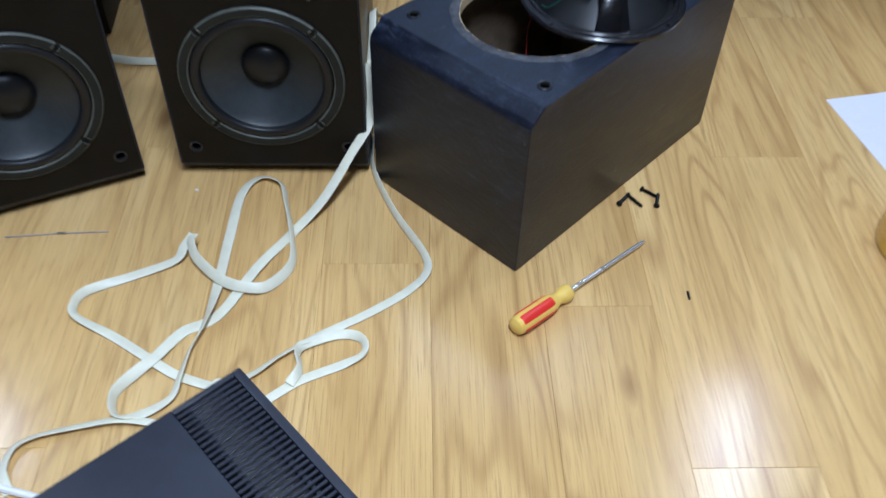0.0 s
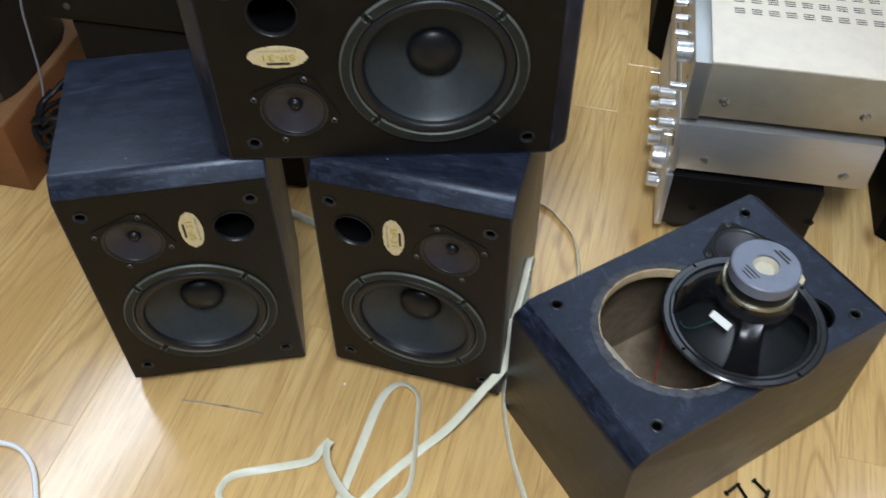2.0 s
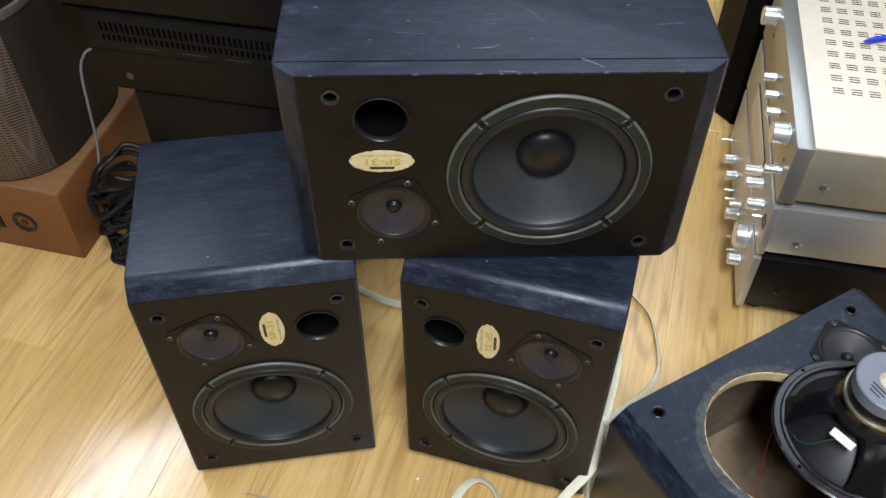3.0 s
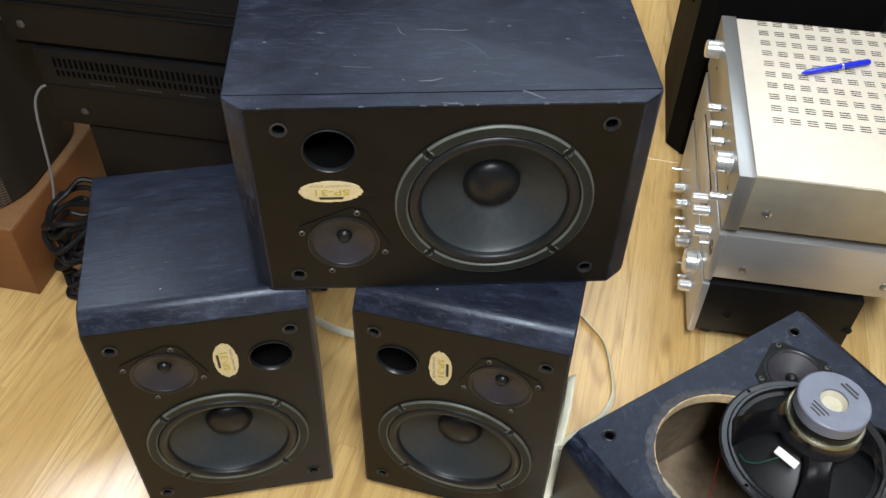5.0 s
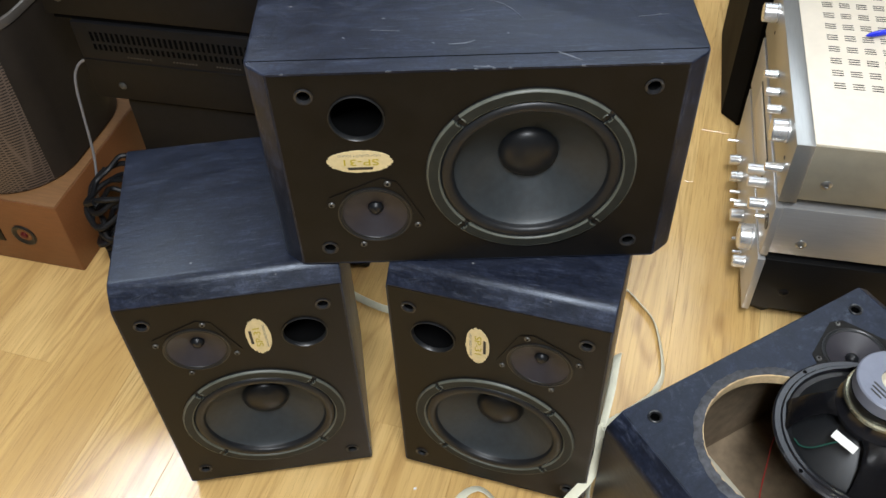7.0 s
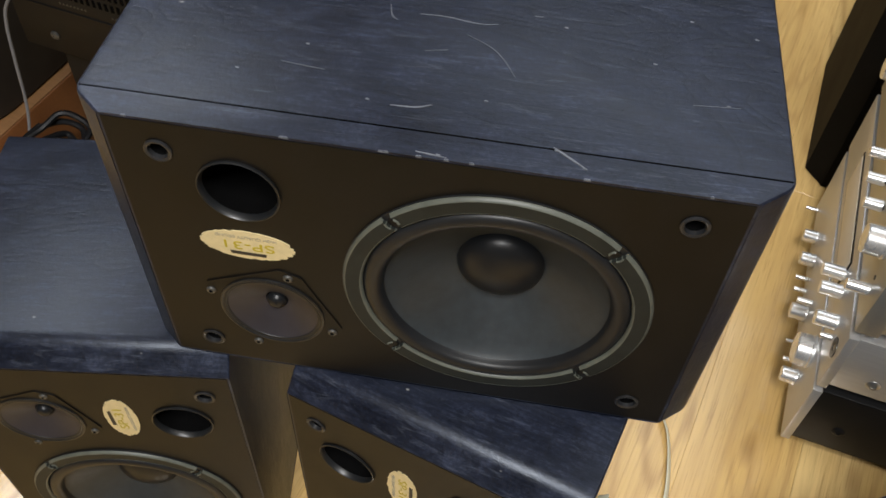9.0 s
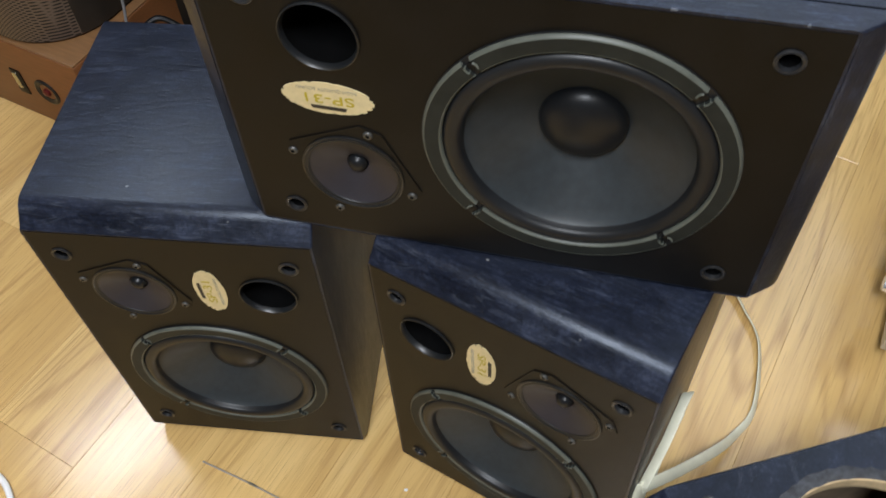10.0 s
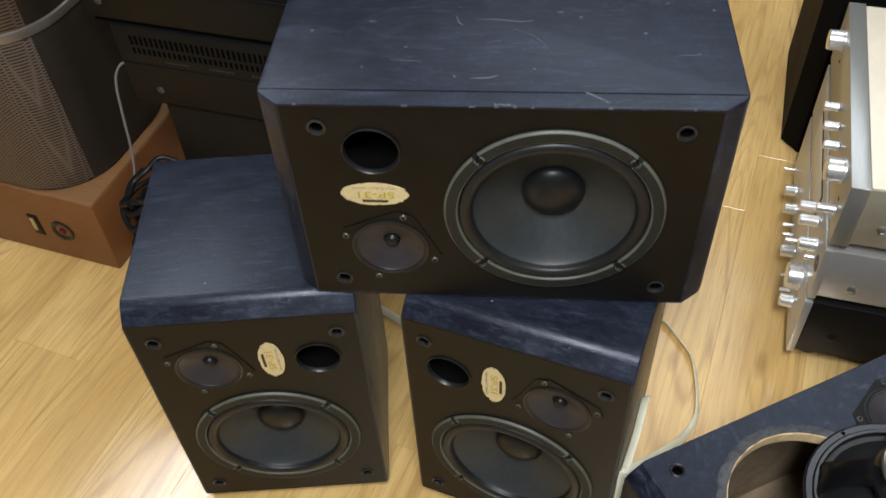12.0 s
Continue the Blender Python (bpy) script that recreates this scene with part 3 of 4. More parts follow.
D_MID = Vector((0.1520, 0.8267, 0)) - D_ACROSS * SW / 2
D_TOP = SD
speaker_d.matrix_basis = Matrix.Translation(D_MID + Vector((0, 0, D_TOP))) @ Matrix.Rotation(radians(D_YAW), 4, "Z") @ lying

# ---------------------------------------------------------------- silver amplifier stack
STACK = Matrix.Translation((0.0835, 1.4331, 0.025)) @ Matrix.Rotation(radians(10.7), 4, "Z")
AW = 0.446  # width along the front


def amp_shell(name, label, depth, z0, z1, top, side, face, drop=0.003, screws=(0.42, 0.058, 0.2)):
    root = thing(name, label, "amplifier", "stacked hi-fi units")
    root.matrix_basis = STACK @ Matrix.Translation((0, 0, z0))
    h = z1 - z0
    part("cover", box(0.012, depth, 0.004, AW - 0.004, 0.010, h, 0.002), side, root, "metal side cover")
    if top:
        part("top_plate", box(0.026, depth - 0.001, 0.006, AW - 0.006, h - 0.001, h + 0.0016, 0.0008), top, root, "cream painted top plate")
    part("faceplate", box(0.0, 0.026 if top else 0.012, 0.0, AW, 0.006, h + 0.002, 0.0015), face, root, "aluminium faceplate")
    for x in (0.04, depth - 0.05):
        for y in (0.045, AW - 0.045):
            part("foot", lathe([(0, -drop), (0.016, -drop), (0.018, 0.003 - drop), (0.018, 0.011), (0.013, 0.0135), (0, 0.0135)], 24, Matrix.Translation((x, y, 0.0))), PLASTIC if not top else STEEL, root)
    for x in (screws[1], screws[1] + screws[2]):
        m = Matrix.Translation((x, 0.0042, h * screws[0])) @ Matrix.Rotation(radians(90), 4, "X")
        part("screw", lathe([(0.0085, 0.0), (0.0085, 0.0008), (0.006, 0.0026), (0.0030, 0.0030), (0.0028, 0.0014), (0, 0.0014)], 20, m), STEEL if side != BLACKMETAL else BLACKMETAL, root, "domed cover screw")
    return root


def knob(root, y, z, r, length, name="knob"):
    m = Matrix.Translation((0, y, z)) @ Matrix.Rotation(radians(-90), 4, "Y")
    k = part(name, lathe([(r * 1.05, 0.0), (r * 1.05, 0.003), (r, 0.004), (r * 0.97, length - 0.0015), (r * 0.9, length), (0, length)], 28, m), CHROME, root, "round silver knob")
    return k


amp_low = amp_shell("cassette_deck", "black hi-fi unit at the bottom of stack", 0.263, 0.0, 0.128, None, BLACKMETAL, ALU, 0.025)
for y, z, r, n in ((0.346, 0.034, 0.010, 0.020), (0.292, 0.040, 0.010, 0.020), (0.418, 0.022, 0.003, 0.020), (0.269, 0.022, 0.0035, 0.018), (0.245, 0.022, 0.0035, 0.018),
                   (0.191, 0.063, 0.0045, 0.020), (0.188, 0.040, 0.012, 0.022), (0.080, 0.098, 0.022, 0.022), (0.150, 0.018, 0.0035, 0.016), (0.118, 0.018, 0.0035, 0.016), (0.076, 0.040, 0.011, 0.020)):
    knob(amp_low, y, z, r, n)
amp_mid = amp_shell("amplifier", "silver hi-fi amplifier between two other units", 0.320, 0.134, 0.243, None, ALU, ALU, 0.006, (0.32, 0.0556, 0.2234))
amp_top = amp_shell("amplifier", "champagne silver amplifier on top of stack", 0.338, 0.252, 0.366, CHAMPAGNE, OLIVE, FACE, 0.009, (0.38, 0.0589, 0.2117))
for y, z, r, n in ((0.137, 0.063, 0.009, 0.027), (0.107, 0.062, 0.009, 0.027), (0.062, 0.057, 0.010, 0.026), (0.048, 0.044, 0.004, 0.014)):
    knob(amp_mid, y, z, r, n)
for y, z, r, n in ((0.068, 0.084, 0.0175, 0.025), (0.375, 0.088, 0.0165, 0.025), (0.245, 0.056, 0.007, 0.021), (0.198, 0.056, 0.007, 0.021), (0.155, 0.055, 0.007, 0.021), (0.036, 0.040, 0.007, 0.025)):
    knob(amp_top, y, z, r, n)
for y, z in ((0.234, 0.062), (0.190, 0.062), (0.146, 0.062), (0.359, 0.060), (0.041, 0.056), (0.10, 0.07)):
    part("index_mark", lathe([(0.003, 0.0), (0.003, 0.0008), (0, 0.0008)], 12, Matrix.Translation((0, y, z)) @ Matrix.Rotation(radians(-90), 4, "Y")), INK, amp_top, smooth=False)
window = part("dial_frame", box(-0.0012, 0.004, 0.135, 0.345, 0.024, 0.088, 0.0006), BLACKMETAL, amp_mid, "dark dial frame")
part("dial_glass", box(-0.0020, 0.0, 0.139, 0.341, 0.028, 0.084, 0.0006), CHAMPAGNE, window, "pale dial panel")
part("phone_socket", lathe([(0.013, 0), (0.013, 0.001), (0.005, 0.001), (0.005, -0.004), (0, -0.004)], 24, Matrix.Translation((0, 0.022, 0.060)) @ Matrix.Rotation(radians(-90), 4, "Y")), PLASTIC, amp_mid, "black phone socket")
# Near-black bars laid on the plate stand for shaded openings.
slot = part("vent_slot", box(0, 0.0165, 0, 0.0018, 0.1150, 0.1160), DARK, amp_top, smooth=False)
slot.location = (0.062, 0.140, 0)
for i in range(10):
    for j in range(10):
        for k in range(3):
            if i + j + k:
                more = new("vent_slot", slot.data)
                more.parent = amp_top
                more.location = (0.062 + i * 0.0268, 0.140 + j * 0.0316 + k * 0.0058, 0)

# blue pen on the upper amplifier
pen = thing("pen", "blue plastic ballpoint pen lying on amplifier top", "pen")
pa, pb = Vector((0.1485, 1.7265, 0.3985)), Vector((0.253, 1.801, 0.3985))
pm = Matrix.Translation(pa) @ (pb - pa).to_track_quat("Z", "Y").to_matrix().to_4x4()
part("barrel", lathe([(0, 0), (0.0012, 0.002), (0.004, 0.010), (0.0048, 0.02), (0.0048, 0.078), (0.0046, 0.08)], 20, pm), BLUE, pen)
part("cap", lathe([(0.0046, 0.080), (0.0054, 0.081), (0.0054, 0.128), (0.004, 0.1325), (0, 0.133)], 20, pm), BLUE, pen)
part("band", lathe([(0.0049, 0.076), (0.0056, 0.0765), (0.0056, 0.080), (0.0049, 0.0805)], 20, pm), CHROME, pen, "thin chrome band")

# ---------------------------------------------------------------- loose woofer, magnet up
loose = thing("loose_woofer", "removed black woofer lying magnet up on loudspeaker", "woofer")
loose.matrix_basis = Matrix.Translation((0.2395, 1.083, D_TOP + 0.002)) @ Matrix.Rotation(radians(-40), 4, "Z")
part("flange", lathe([(0.094, 0.0), (0.1065, 0.0), (0.108, 0.002), (0.108, 0.005), (0.1055, 0.0068), (0.099, 0.0068), (0.097, 0.009), (0.0935, 0.009), (0.0915, 0.006), (0.0915, 0.001)], 64, close=True), BASKET, loose, "gloss black steel flange")
part("cone_back", lathe([(0.0935, 0.004), (0.086, 0.002), (0.080, 0.008), (0.052, 0.030), (0.034, 0.040)], 48), RUBBER, loose, "dark back of cone")
for k in range(4):
    a = radians(45 + 90 * k)
    bm = bmesh.new()
    rows = []
    for r, h, wd in ((0.0935, 0.008, 0.0235), (0.085, 0.024, 0.0195), (0.072, 0.043, 0.0165), (0.055, 0.056, 0.0165), (0.046, 0.060, 0.020)):
        ring = []
        for sx, dh in ((-1, -0.003), (-0.72, 0.0012), (0, 0.0), (0.72, 0.0012), (1, -0.003)):
            ring.append(bm.verts.new((r * math.cos(a) - sx * wd * math.sin(a), r * math.sin(a) + sx * wd * math.cos(a), h + dh)))
        rows.append(ring)
    for p, q in zip(rows, rows[1:]):
        for i in range(4):
            bm.faces.new((p[i], p[i + 1], q[i + 1], q[i]))
    bmesh.ops.solidify(bm, geom=list(bm.faces), thickness=0.0016)
    part("basket_arm", bm, BASKET, loose, "pressed black basket arm")
part("basket_ring", lathe([(0.050, 0.0545), (0.050, 0.061), (0.046, 0.066), (0.043, 0.078), (0.040, 0.079), (0.036, 0.06), (0.044, 0.054)], 48, close=True), BASKET, loose)
part("rear_plate", lathe([(0.0, 0.079), (0.0455, 0.079), (0.047, 0.0805), (0.047, 0.0845), (0.0455, 0.086), (0.0, 0.086)], 48), BRASS, loose, "yellowish zinc plate")
part("upper_plate", lathe([(0.0, 0.086), (0.0435, 0.086), (0.0435, 0.097), (0.0, 0.097)], 48), BLACKMETAL, loose)
mag = part("magnet", lathe([(0.0165, 0.117), (0.041, 0.117), (0.0428, 0.1155), (0.0428, 0.0985), (0.041, 0.097), (0.0165, 0.097)], 48, close=True), FERRITE, loose, "grey ring magnet")
part("pole_vent", lathe([(0.0164, 0.1135), (0.012, 0.1075), (0, 0.1065)], 32), FOAM, loose, "pale centre of magnet")
for i, (y, wd) in enumerate(((0.030, 0.020), (0.025, 0.026))):
    part("print_bar", box(-wd / 2, wd / 2, y - 0.0015, y + 0.0015, 0.1170, 0.1173), INK, mag, smooth=False)
for i, (y, wd) in enumerate(((-0.022, 0.024), (-0.027, 0.020), (-0.032, 0.015))):
    part("print_bar", box(-wd / 2, wd / 2, y - 0.0010, y + 0.0010, 0.1170, 0.1173), INK, mag, smooth=False)
tm = Matrix.Rotation(radians(279), 4, "Z") @ Matrix.Translation((0.064, 0, 0.0545)) @ Matrix.Rotation(radians(38), 4, "Y")
bm = box(-0.005, 0.005, -0.015, 0.015, -0.001, 0.001, 0.0004)
bmesh.ops.transform(bm, matrix=tm, verts=bm.verts)
part("terminal_board", bm, TAG, loose, "small white terminal strip", smooth=False)
wire = []
for r, turn, h in ((0.062, 279, 0.056), (0.070, 271, 0.045), (0.080, 262, 0.024), (0.086, 254, 0.012), (0.088, 246, 0.009)):
    wire.append((r * math.cos(radians(turn)), r * math.sin(radians(turn)), h))
part("green_wire", tube(wire, 0.0010), GREENWIRE, loose, "thin green wire")
for k in range(4):
    a = radians(0 + 90 * k)
    part("screw_hole", lathe([(0, 0.0071), (0.0024, 0.0071), (0.0028, 0.0066)], 12, Matrix.Translation((0.1025 * math.cos(a), 0.1025 * math.sin(a), 0))), DARK, loose)

# pale scratches on the upper side of the loudspeaker lying across
def scratch(line, width):
    """A thin pale score on the upper side, along depth and height of the cabinet, tapering at its ends."""
    bm, last = bmesh.new(), None
    pts = smooth_line([(SW / 2 + 0.0004, y, z) for y, z in line], 5)
    for i, q in enumerate(pts):
        d = (pts[min(i + 1, len(pts) - 1)] - pts[max(i - 1, 0)]).normalized()
        across = d.cross(Vector((1, 0, 0))).normalized() * width * (0.25 + 0.75 * math.sin(math.pi * (i + 0.5) / len(pts))) / 2
        pair = (bm.verts.new(q - across), bm.verts.new(q + across))
        low = tuple(bm.verts.new(v.co - Vector((0.0005, 0, 0)) + (v.co - q) * 0.3) for v in pair)
        if last:
            for a, b, c, d in ((0, 1, 1, 0), (2, 0, 0, 2), (1, 3, 3, 1)):
                bm.faces.new((last[a], last[b], (*pair, *low)[c], (*pair, *low)[d]))
        last = (*pair, *low)
    part("scratch", bm, SCRATCH, speaker_c, smooth=False)


for line, width in (([(0.1429, 0.2707), (0.1306, 0.2671), (0.127, 0.2628)], 0.0006),
                    ([(0.1364, 0.2483), (0.1369, 0.2304), (0.1336, 0.2062), (0.1356, 0.1939)], 0.0006),
                    ([(0.1203, 0.213), (0.1098, 0.1953), (0.0982, 0.1852), (0.0826, 0.1763)], 0.0004),
                    ([(0.0411, 0.2511), (0.0422, 0.235), (0.0463, 0.225)], 0.0010),
                    ([(0.0231, 0.1462), (0.0181, 0.1389), (0.008, 0.1247)], 0.0014),
                    ([(0.004, 0.2281), (0.0019, 0.2088)], 0.0010)):
    scratch(line, width)
for y, z in ((0.1415, 0.1471), (0.1547, 0.0166), (0.0205, 0.1442), (0.0086, 0.1264), (0.0033, 0.2142), (0.089, 0.3164), (0.0562, 0.1921), (0.1144, 0.0858), (0.1659, 0.0609), (0.0434, 0.2661), (0.0816, 0.0387), (0.0565, 0.3548)):
    scratch([(y, z - 0.0014), (y + 0.0006, z + 0.0014)], 0.0011)
rng = random.Random(21)
for k in range(11):
    y, z, a = rng.uniform(0.03, SD - 0.01), rng.uniform(0.03, SH - 0.03), rng.uniform(-0.35, 0.35)
    n = rng.choice((0.003, 0.006, 0.015, 0.03))
    scratch([(y, z), (y + math.sin(a) * n, z + math.cos(a) * n)], rng.uniform(0.0002, 0.0004))
for k in range(9):
    z = rng.uniform(0.04, SH - 0.04)
    bm = box(SW / 2 - 0.0016, SW / 2 + 0.0001, 0.0, 0.0016, z, z + rng.uniform(0.002, 0.006), 0.0005, 1)
    part("edge_chip", bm, SCRATCH, speaker_c, smooth=False)

# inside and rim of the opened loudspeaker
hole = Vector(WOOFER)
rim = bmesh.new()
rng = random.Random(11)
n = 140
rings = []
for i in range(n):
    a = 2 * math.pi * i / n
    ro = 0.1105 + rng.uniform(-0.0015, 0.0015)
    ri = HOLE_R + rng.uniform(-0.0012, 0.0012)
    col = []
    for r, h in ((ro, 0.0003), ((ro * 0.7 + ri * 0.3), 0.0006 + rng.random() * 0.0009), ((ro * 0.3 + ri * 0.7), 0.0006 + rng.random() * 0.0012), (ri, 0.0004 + rng.random() * 0.0006)):
        col.append(rim.verts.new((r * math.cos(a), r * math.sin(a), h)))
    rings.append(col)
for a, b in zip(rings, rings[1:] + rings[:1]):
    for j in range(3):
        rim.faces.new((a[j], b[j], b[j + 1], a[j + 1]))
bmesh.ops.transform(rim, matrix=facing(*hole), verts=rim.verts)
part("torn_rim", rim, TORN, speaker_d, "scuffed torn rim round the woofer hole")
part("hole_edge", lathe([(HOLE_R, 0.0004), (HOLE_R - 0.0010, 0.0001), (HOLE_R - 0.0014, -0.006), (HOLE_R - 0.0010, -0.0168), (HOLE_R, -0.0168)], 64, facing(*hole)), MDF, speaker_d, "raw fibreboard cut edge")
inner = box(-SW / 2 + 0.006, SW / 2 - 0.006, 0.02, SD - 0.018, RISE + 0.006, SH - RISE - 0.006)
bmesh.ops.delete(inner, geom=[f for f in inner.faces if f.normal.y < -0.9], context="FACES")
part("lining", inner, BOARD, speaker_d, "bare brown board inside", smooth=False)
pad = box(-0.120, 0.045, SD - 0.105, SD - 0.0185, 0.04, 0.165, 0.014)
part("damping_pad", pad, FOAM, speaker_d, "cream damping pad")
xo = part("crossover", box(0.015, 0.065, SD - 0.03, SD - 0.0185, 0.19, 0.25, 0.001), MDF, speaker_d, "small crossover board")
part("coil", lathe([(0.008, 0), (0.016, 0), (0.016, 0.018), (0.008, 0.018)], 24, facing(0.04, 0.215, SD - 0.03), close=True), BLUE, xo, "blue wound coil")
part("red_wire", tube([(0.04, SD - 0.035, 0.20), (0.01, 0.16, 0.165), (-0.02, 0.09, 0.185), (-0.032, 0.04, 0.20), (-0.020, 0.012, 0.225)], 0.0007), REDWIRE, speaker_d, "thin red wire")

# ---------------------------------------------------------------- flat cable and cords on the floor
cable = thing("flat_cable", "long cream flat cable tangled on wooden floor", "cable")


def floor_line(pts, z=0.0016):
    return [(x, y, z) if len(q) == 2 else q for q in pts for x, y in (q[:2],)]


run1 = [(-0.065, 1.046, 0.16), (-0.062, 1.014, 0.095), (-0.086, 0.973, 0.06), (-0.119, 0.917, 0.022), (-0.155, 0.867), (-0.185, 0.800, 0.006), (-0.217, 0.718), (-0.253, 0.686), (-0.273, 0.646, 0.005), (-0.301, 0.600), (-0.304, 0.579),
        (-0.292, 0.558), (-0.264, 0.567), (-0.240, 0.589), (-0.236, 0.615, 0.005), (-0.236, 0.657), (-0.228, 0.694, 0.006), (-0.229, 0.759, 0.004), (-0.237, 0.855), (-0.240, 0.941), (-0.220, 0.974), (-0.188, 0.962),
        (-0.172, 0.922), (-0.151, 0.857, 0.007), (-0.142, 0.808), (-0.163, 0.769), (-0.188, 0.759, 0.006), (-0.223, 0.766, 0.008), (-0.262, 0.795, 0.012), (-0.276, 0.817, 0.02), (-0.277, 0.832, 0.024)]
t1 = [40, 10, 0, 0, 0, 0, 0, 12, 5, 55, 65, 55, 10, 30, 50, 62, 60, 15, 0, 10, 30, 55, 65, 65, 60, 45, 40, 45, 50, 40, 10]
part("cable_run", strip(floor_line(run1), 0.0140, 0.0022, t1), RIBBON, cable)
run2 = [(-0.277, 0.832, 0.024), (-0.286, 0.817, 0.016), (-0.297, 0.799, 0.006), (-0.346, 0.769), (-0.392, 0.738), (-0.400, 0.714), (-0.390, 0.696), (-0.334, 0.671), (-0.269, 0.635, 0.003), (-0.237, 0.620, 0.003), (-0.189, 0.611),
        (-0.156, 0.629), (-0.130, 0.656), (-0.108, 0.677), (-0.080, 0.701), (-0.032, 0.737), (0.013, 0.778), (0.036, 0.814), (0.027, 0.848), (-0.021, 0.922), (-0.061, 1.009), (-0.071, 1.082)]
t2 = [10, 10, 0, 15, 50, 60, 30, 0, 0, 0, 5, 30, 45, 40, 5, 0, 0, 20, 60, 68, 68, 68]
part("cable_run", strip(floor_line(run2), 0.0122, 0.0022, t2), RIBBON, cable)
run3 = [(-0.375, 0.455), (-0.392, 0.480), (-0.392, 0.508), (-0.373, 0.525), (-0.331, 0.542), (-0.291, 0.553, 0.004), (-0.256, 0.554, 0.004), (-0.216, 0.549), (-0.174, 0.567), (-0.138, 0.591), (-0.099, 0.627),
        (-0.052, 0.655), (-0.028, 0.673), (-0.032, 0.693), (-0.059, 0.700), (-0.098, 0.680, 0.004), (-0.106, 0.664, 0.005), (-0.099, 0.641, 0.004), (-0.108, 0.620, 0.004)]
t3 = [0, 30, 35, 40, 30, 25, 20, 10, 0, 0, 0, 0, 35, 60, 20, 20, 62, 62, 10]
part("cable_run", strip(floor_line(run3), 0.0122, 0.0022, t3), RIBBON, cable)
run4 = [(-0.161, 0.589, 0.004), (-0.183, 0.609, 0.004), (-0.192, 0.612, 0.005), (-0.203, 0.584), (-0.222, 0.549, 0.005), (-0.226, 0.522), (-0.214, 0.502), (-0.197, 0.484)]
part("cable_run", strip(floor_line(run4), 0.009, 0.0022, [20, 30, 30, 40, 45, 50, 40, 20]), RIBBON, cable)
# behind the loudspeakers and up beside the opened one
run5 = [(-0.613, 1.261, 0.006), (-0.557, 1.243, 0.006), (-0.475, 1.234, 0.006), (-0.390, 1.264, 0.005), (-0.292, 1.377), (-0.192, 1.439), (-0.117, 1.429), (-0.080, 1.404), (-0.043, 1.366), (-0.011, 1.280), (-0.015, 1.230, 0.003),
        (-0.025, 1.171, 0.055), (-0.046, 1.094, 0.12), (-0.064, 1.043, 0.16)]
part("cable_run", strip(floor_line(run5), 0.0125, 0.0022, [-40, -45, -45, -30, 0, 40, 55, 60, 65, 60, 50, 45, 45, 40]), RIBBON, cable)
run6 = [(-0.064, 1.043, 0.16), (-0.066, 1.088, 0.178), (-0.072, 1.139, 0.182), (-0.075, 1.165, 0.16), (-0.077, 1.170, 0.1), (-0.078, 1.156, 0.03), (-0.073, 1.126, 0.004)]
part("cable_run", strip(run6, 0.0125, 0.0022, [40, 40, 40, 30, 20, 20, 30]), RIBBON, cable)

cord = thing("white_cord", "white round cord on floor beside black device", "cord")
part("cord_run", tube([(-0.85, 0.6, 0.0045), (-0.8, 0.64, 0.0045), (-0.764, 0.656, 0.0045), (-0.73, 0.662, 0.0045), (-0.7, 0.654, 0.0045), (-0.672, 0.634, 0.0045), (-0.644, 0.602, 0.0045), (-0.614, 0.563, 0.0045), (-0.576, 0.527, 0.0045), (-0.535, 0.508, 0.0045), (-0.478, 0.489, 0.0045), (-0.399, 0.464, 0.0045), (-0.339, 0.452, 0.0045), (-0.31, 0.435, 0.0045)], 0.0042), CORD, cord)

# ---------------------------------------------------------------- black vented device near the camera
KX, KY, KZ = 0.24, 0.26, 0.31
dev = thing("vented_device", "blue-black metal device with vented lid on floor", "device")
dev.matrix_basis = Matrix.Translation((-0.0740, 0.4230, 0)) @ Matrix.Rotation(radians(-43.3), 4, "Z")
part("housing", box(0.0, KX, -KY, 0.0, 0.006, KZ - 0.020, 0.002), NAVYMETAL, dev)
for a, b, c, d in ((0, KX, -0.0075, 0.0), (0, KX, -KY, -0.060), (0, 0.005, -0.060, -0.0075), (KX - 0.006, KX, -0.060, -0.0075)):
    part("lid", box(a, b, c, d, KZ - 0.0195, KZ, 0.001), NAVYMETAL, dev)
for i in range(42):
    x = 0.0075 + i * 0.0054
    part("vent_bar", box(x, x + 0.0026, -0.0598, -0.0077, KZ - 0.004, KZ - 0.0006, 0.0004, 1), NAVYMETAL, dev)
for y in (-0.017, -0.049):
    part("cross_bar", box(0.005, KX - 0.006, y - 0.0015, y + 0.0015, KZ - 0.0072, KZ - 0.0042), NAVYMETAL, dev)
part("heat_sink", box(0.005, KX - 0.006, -0.047, -0.019, KZ - 0.018, KZ - 0.010, 0.001), STEEL, dev, "dull metal heat sink")
part("vent_floor", box(0.005, KX - 0.006, -0.060, -0.0075, KZ - 0.0199, KZ - 0.0190), DARK, dev)
for x in (0.03, KX - 0.03):
    for y in (-0.03, -KY + 0.03):
        part("foot", lathe([(0.012, 0.0), (0.013, 0.001), (0.013, 0.0065), (0, 0.0065)], 18, Matrix.Translation((x, y, 0))), RUBBER, dev)

# ---------------------------------------------------------------- tools and bits on the floor
driver = thing("screwdriver", "red and yellow handled screwdriver lying on floor", "screwdriver")
sa, sb = Vector((0.1515, 0.7215, 0.0135)), Vector((0.3275, 0.8995, 0.0040))
dm = Matrix.Translation(sa) @ (sb - sa).to_track_quat("Z", "Y").to_matrix().to_4x4() @ Matrix.Rotation(radians(22.5), 4, "Z")
LEN = (sb - sa).length
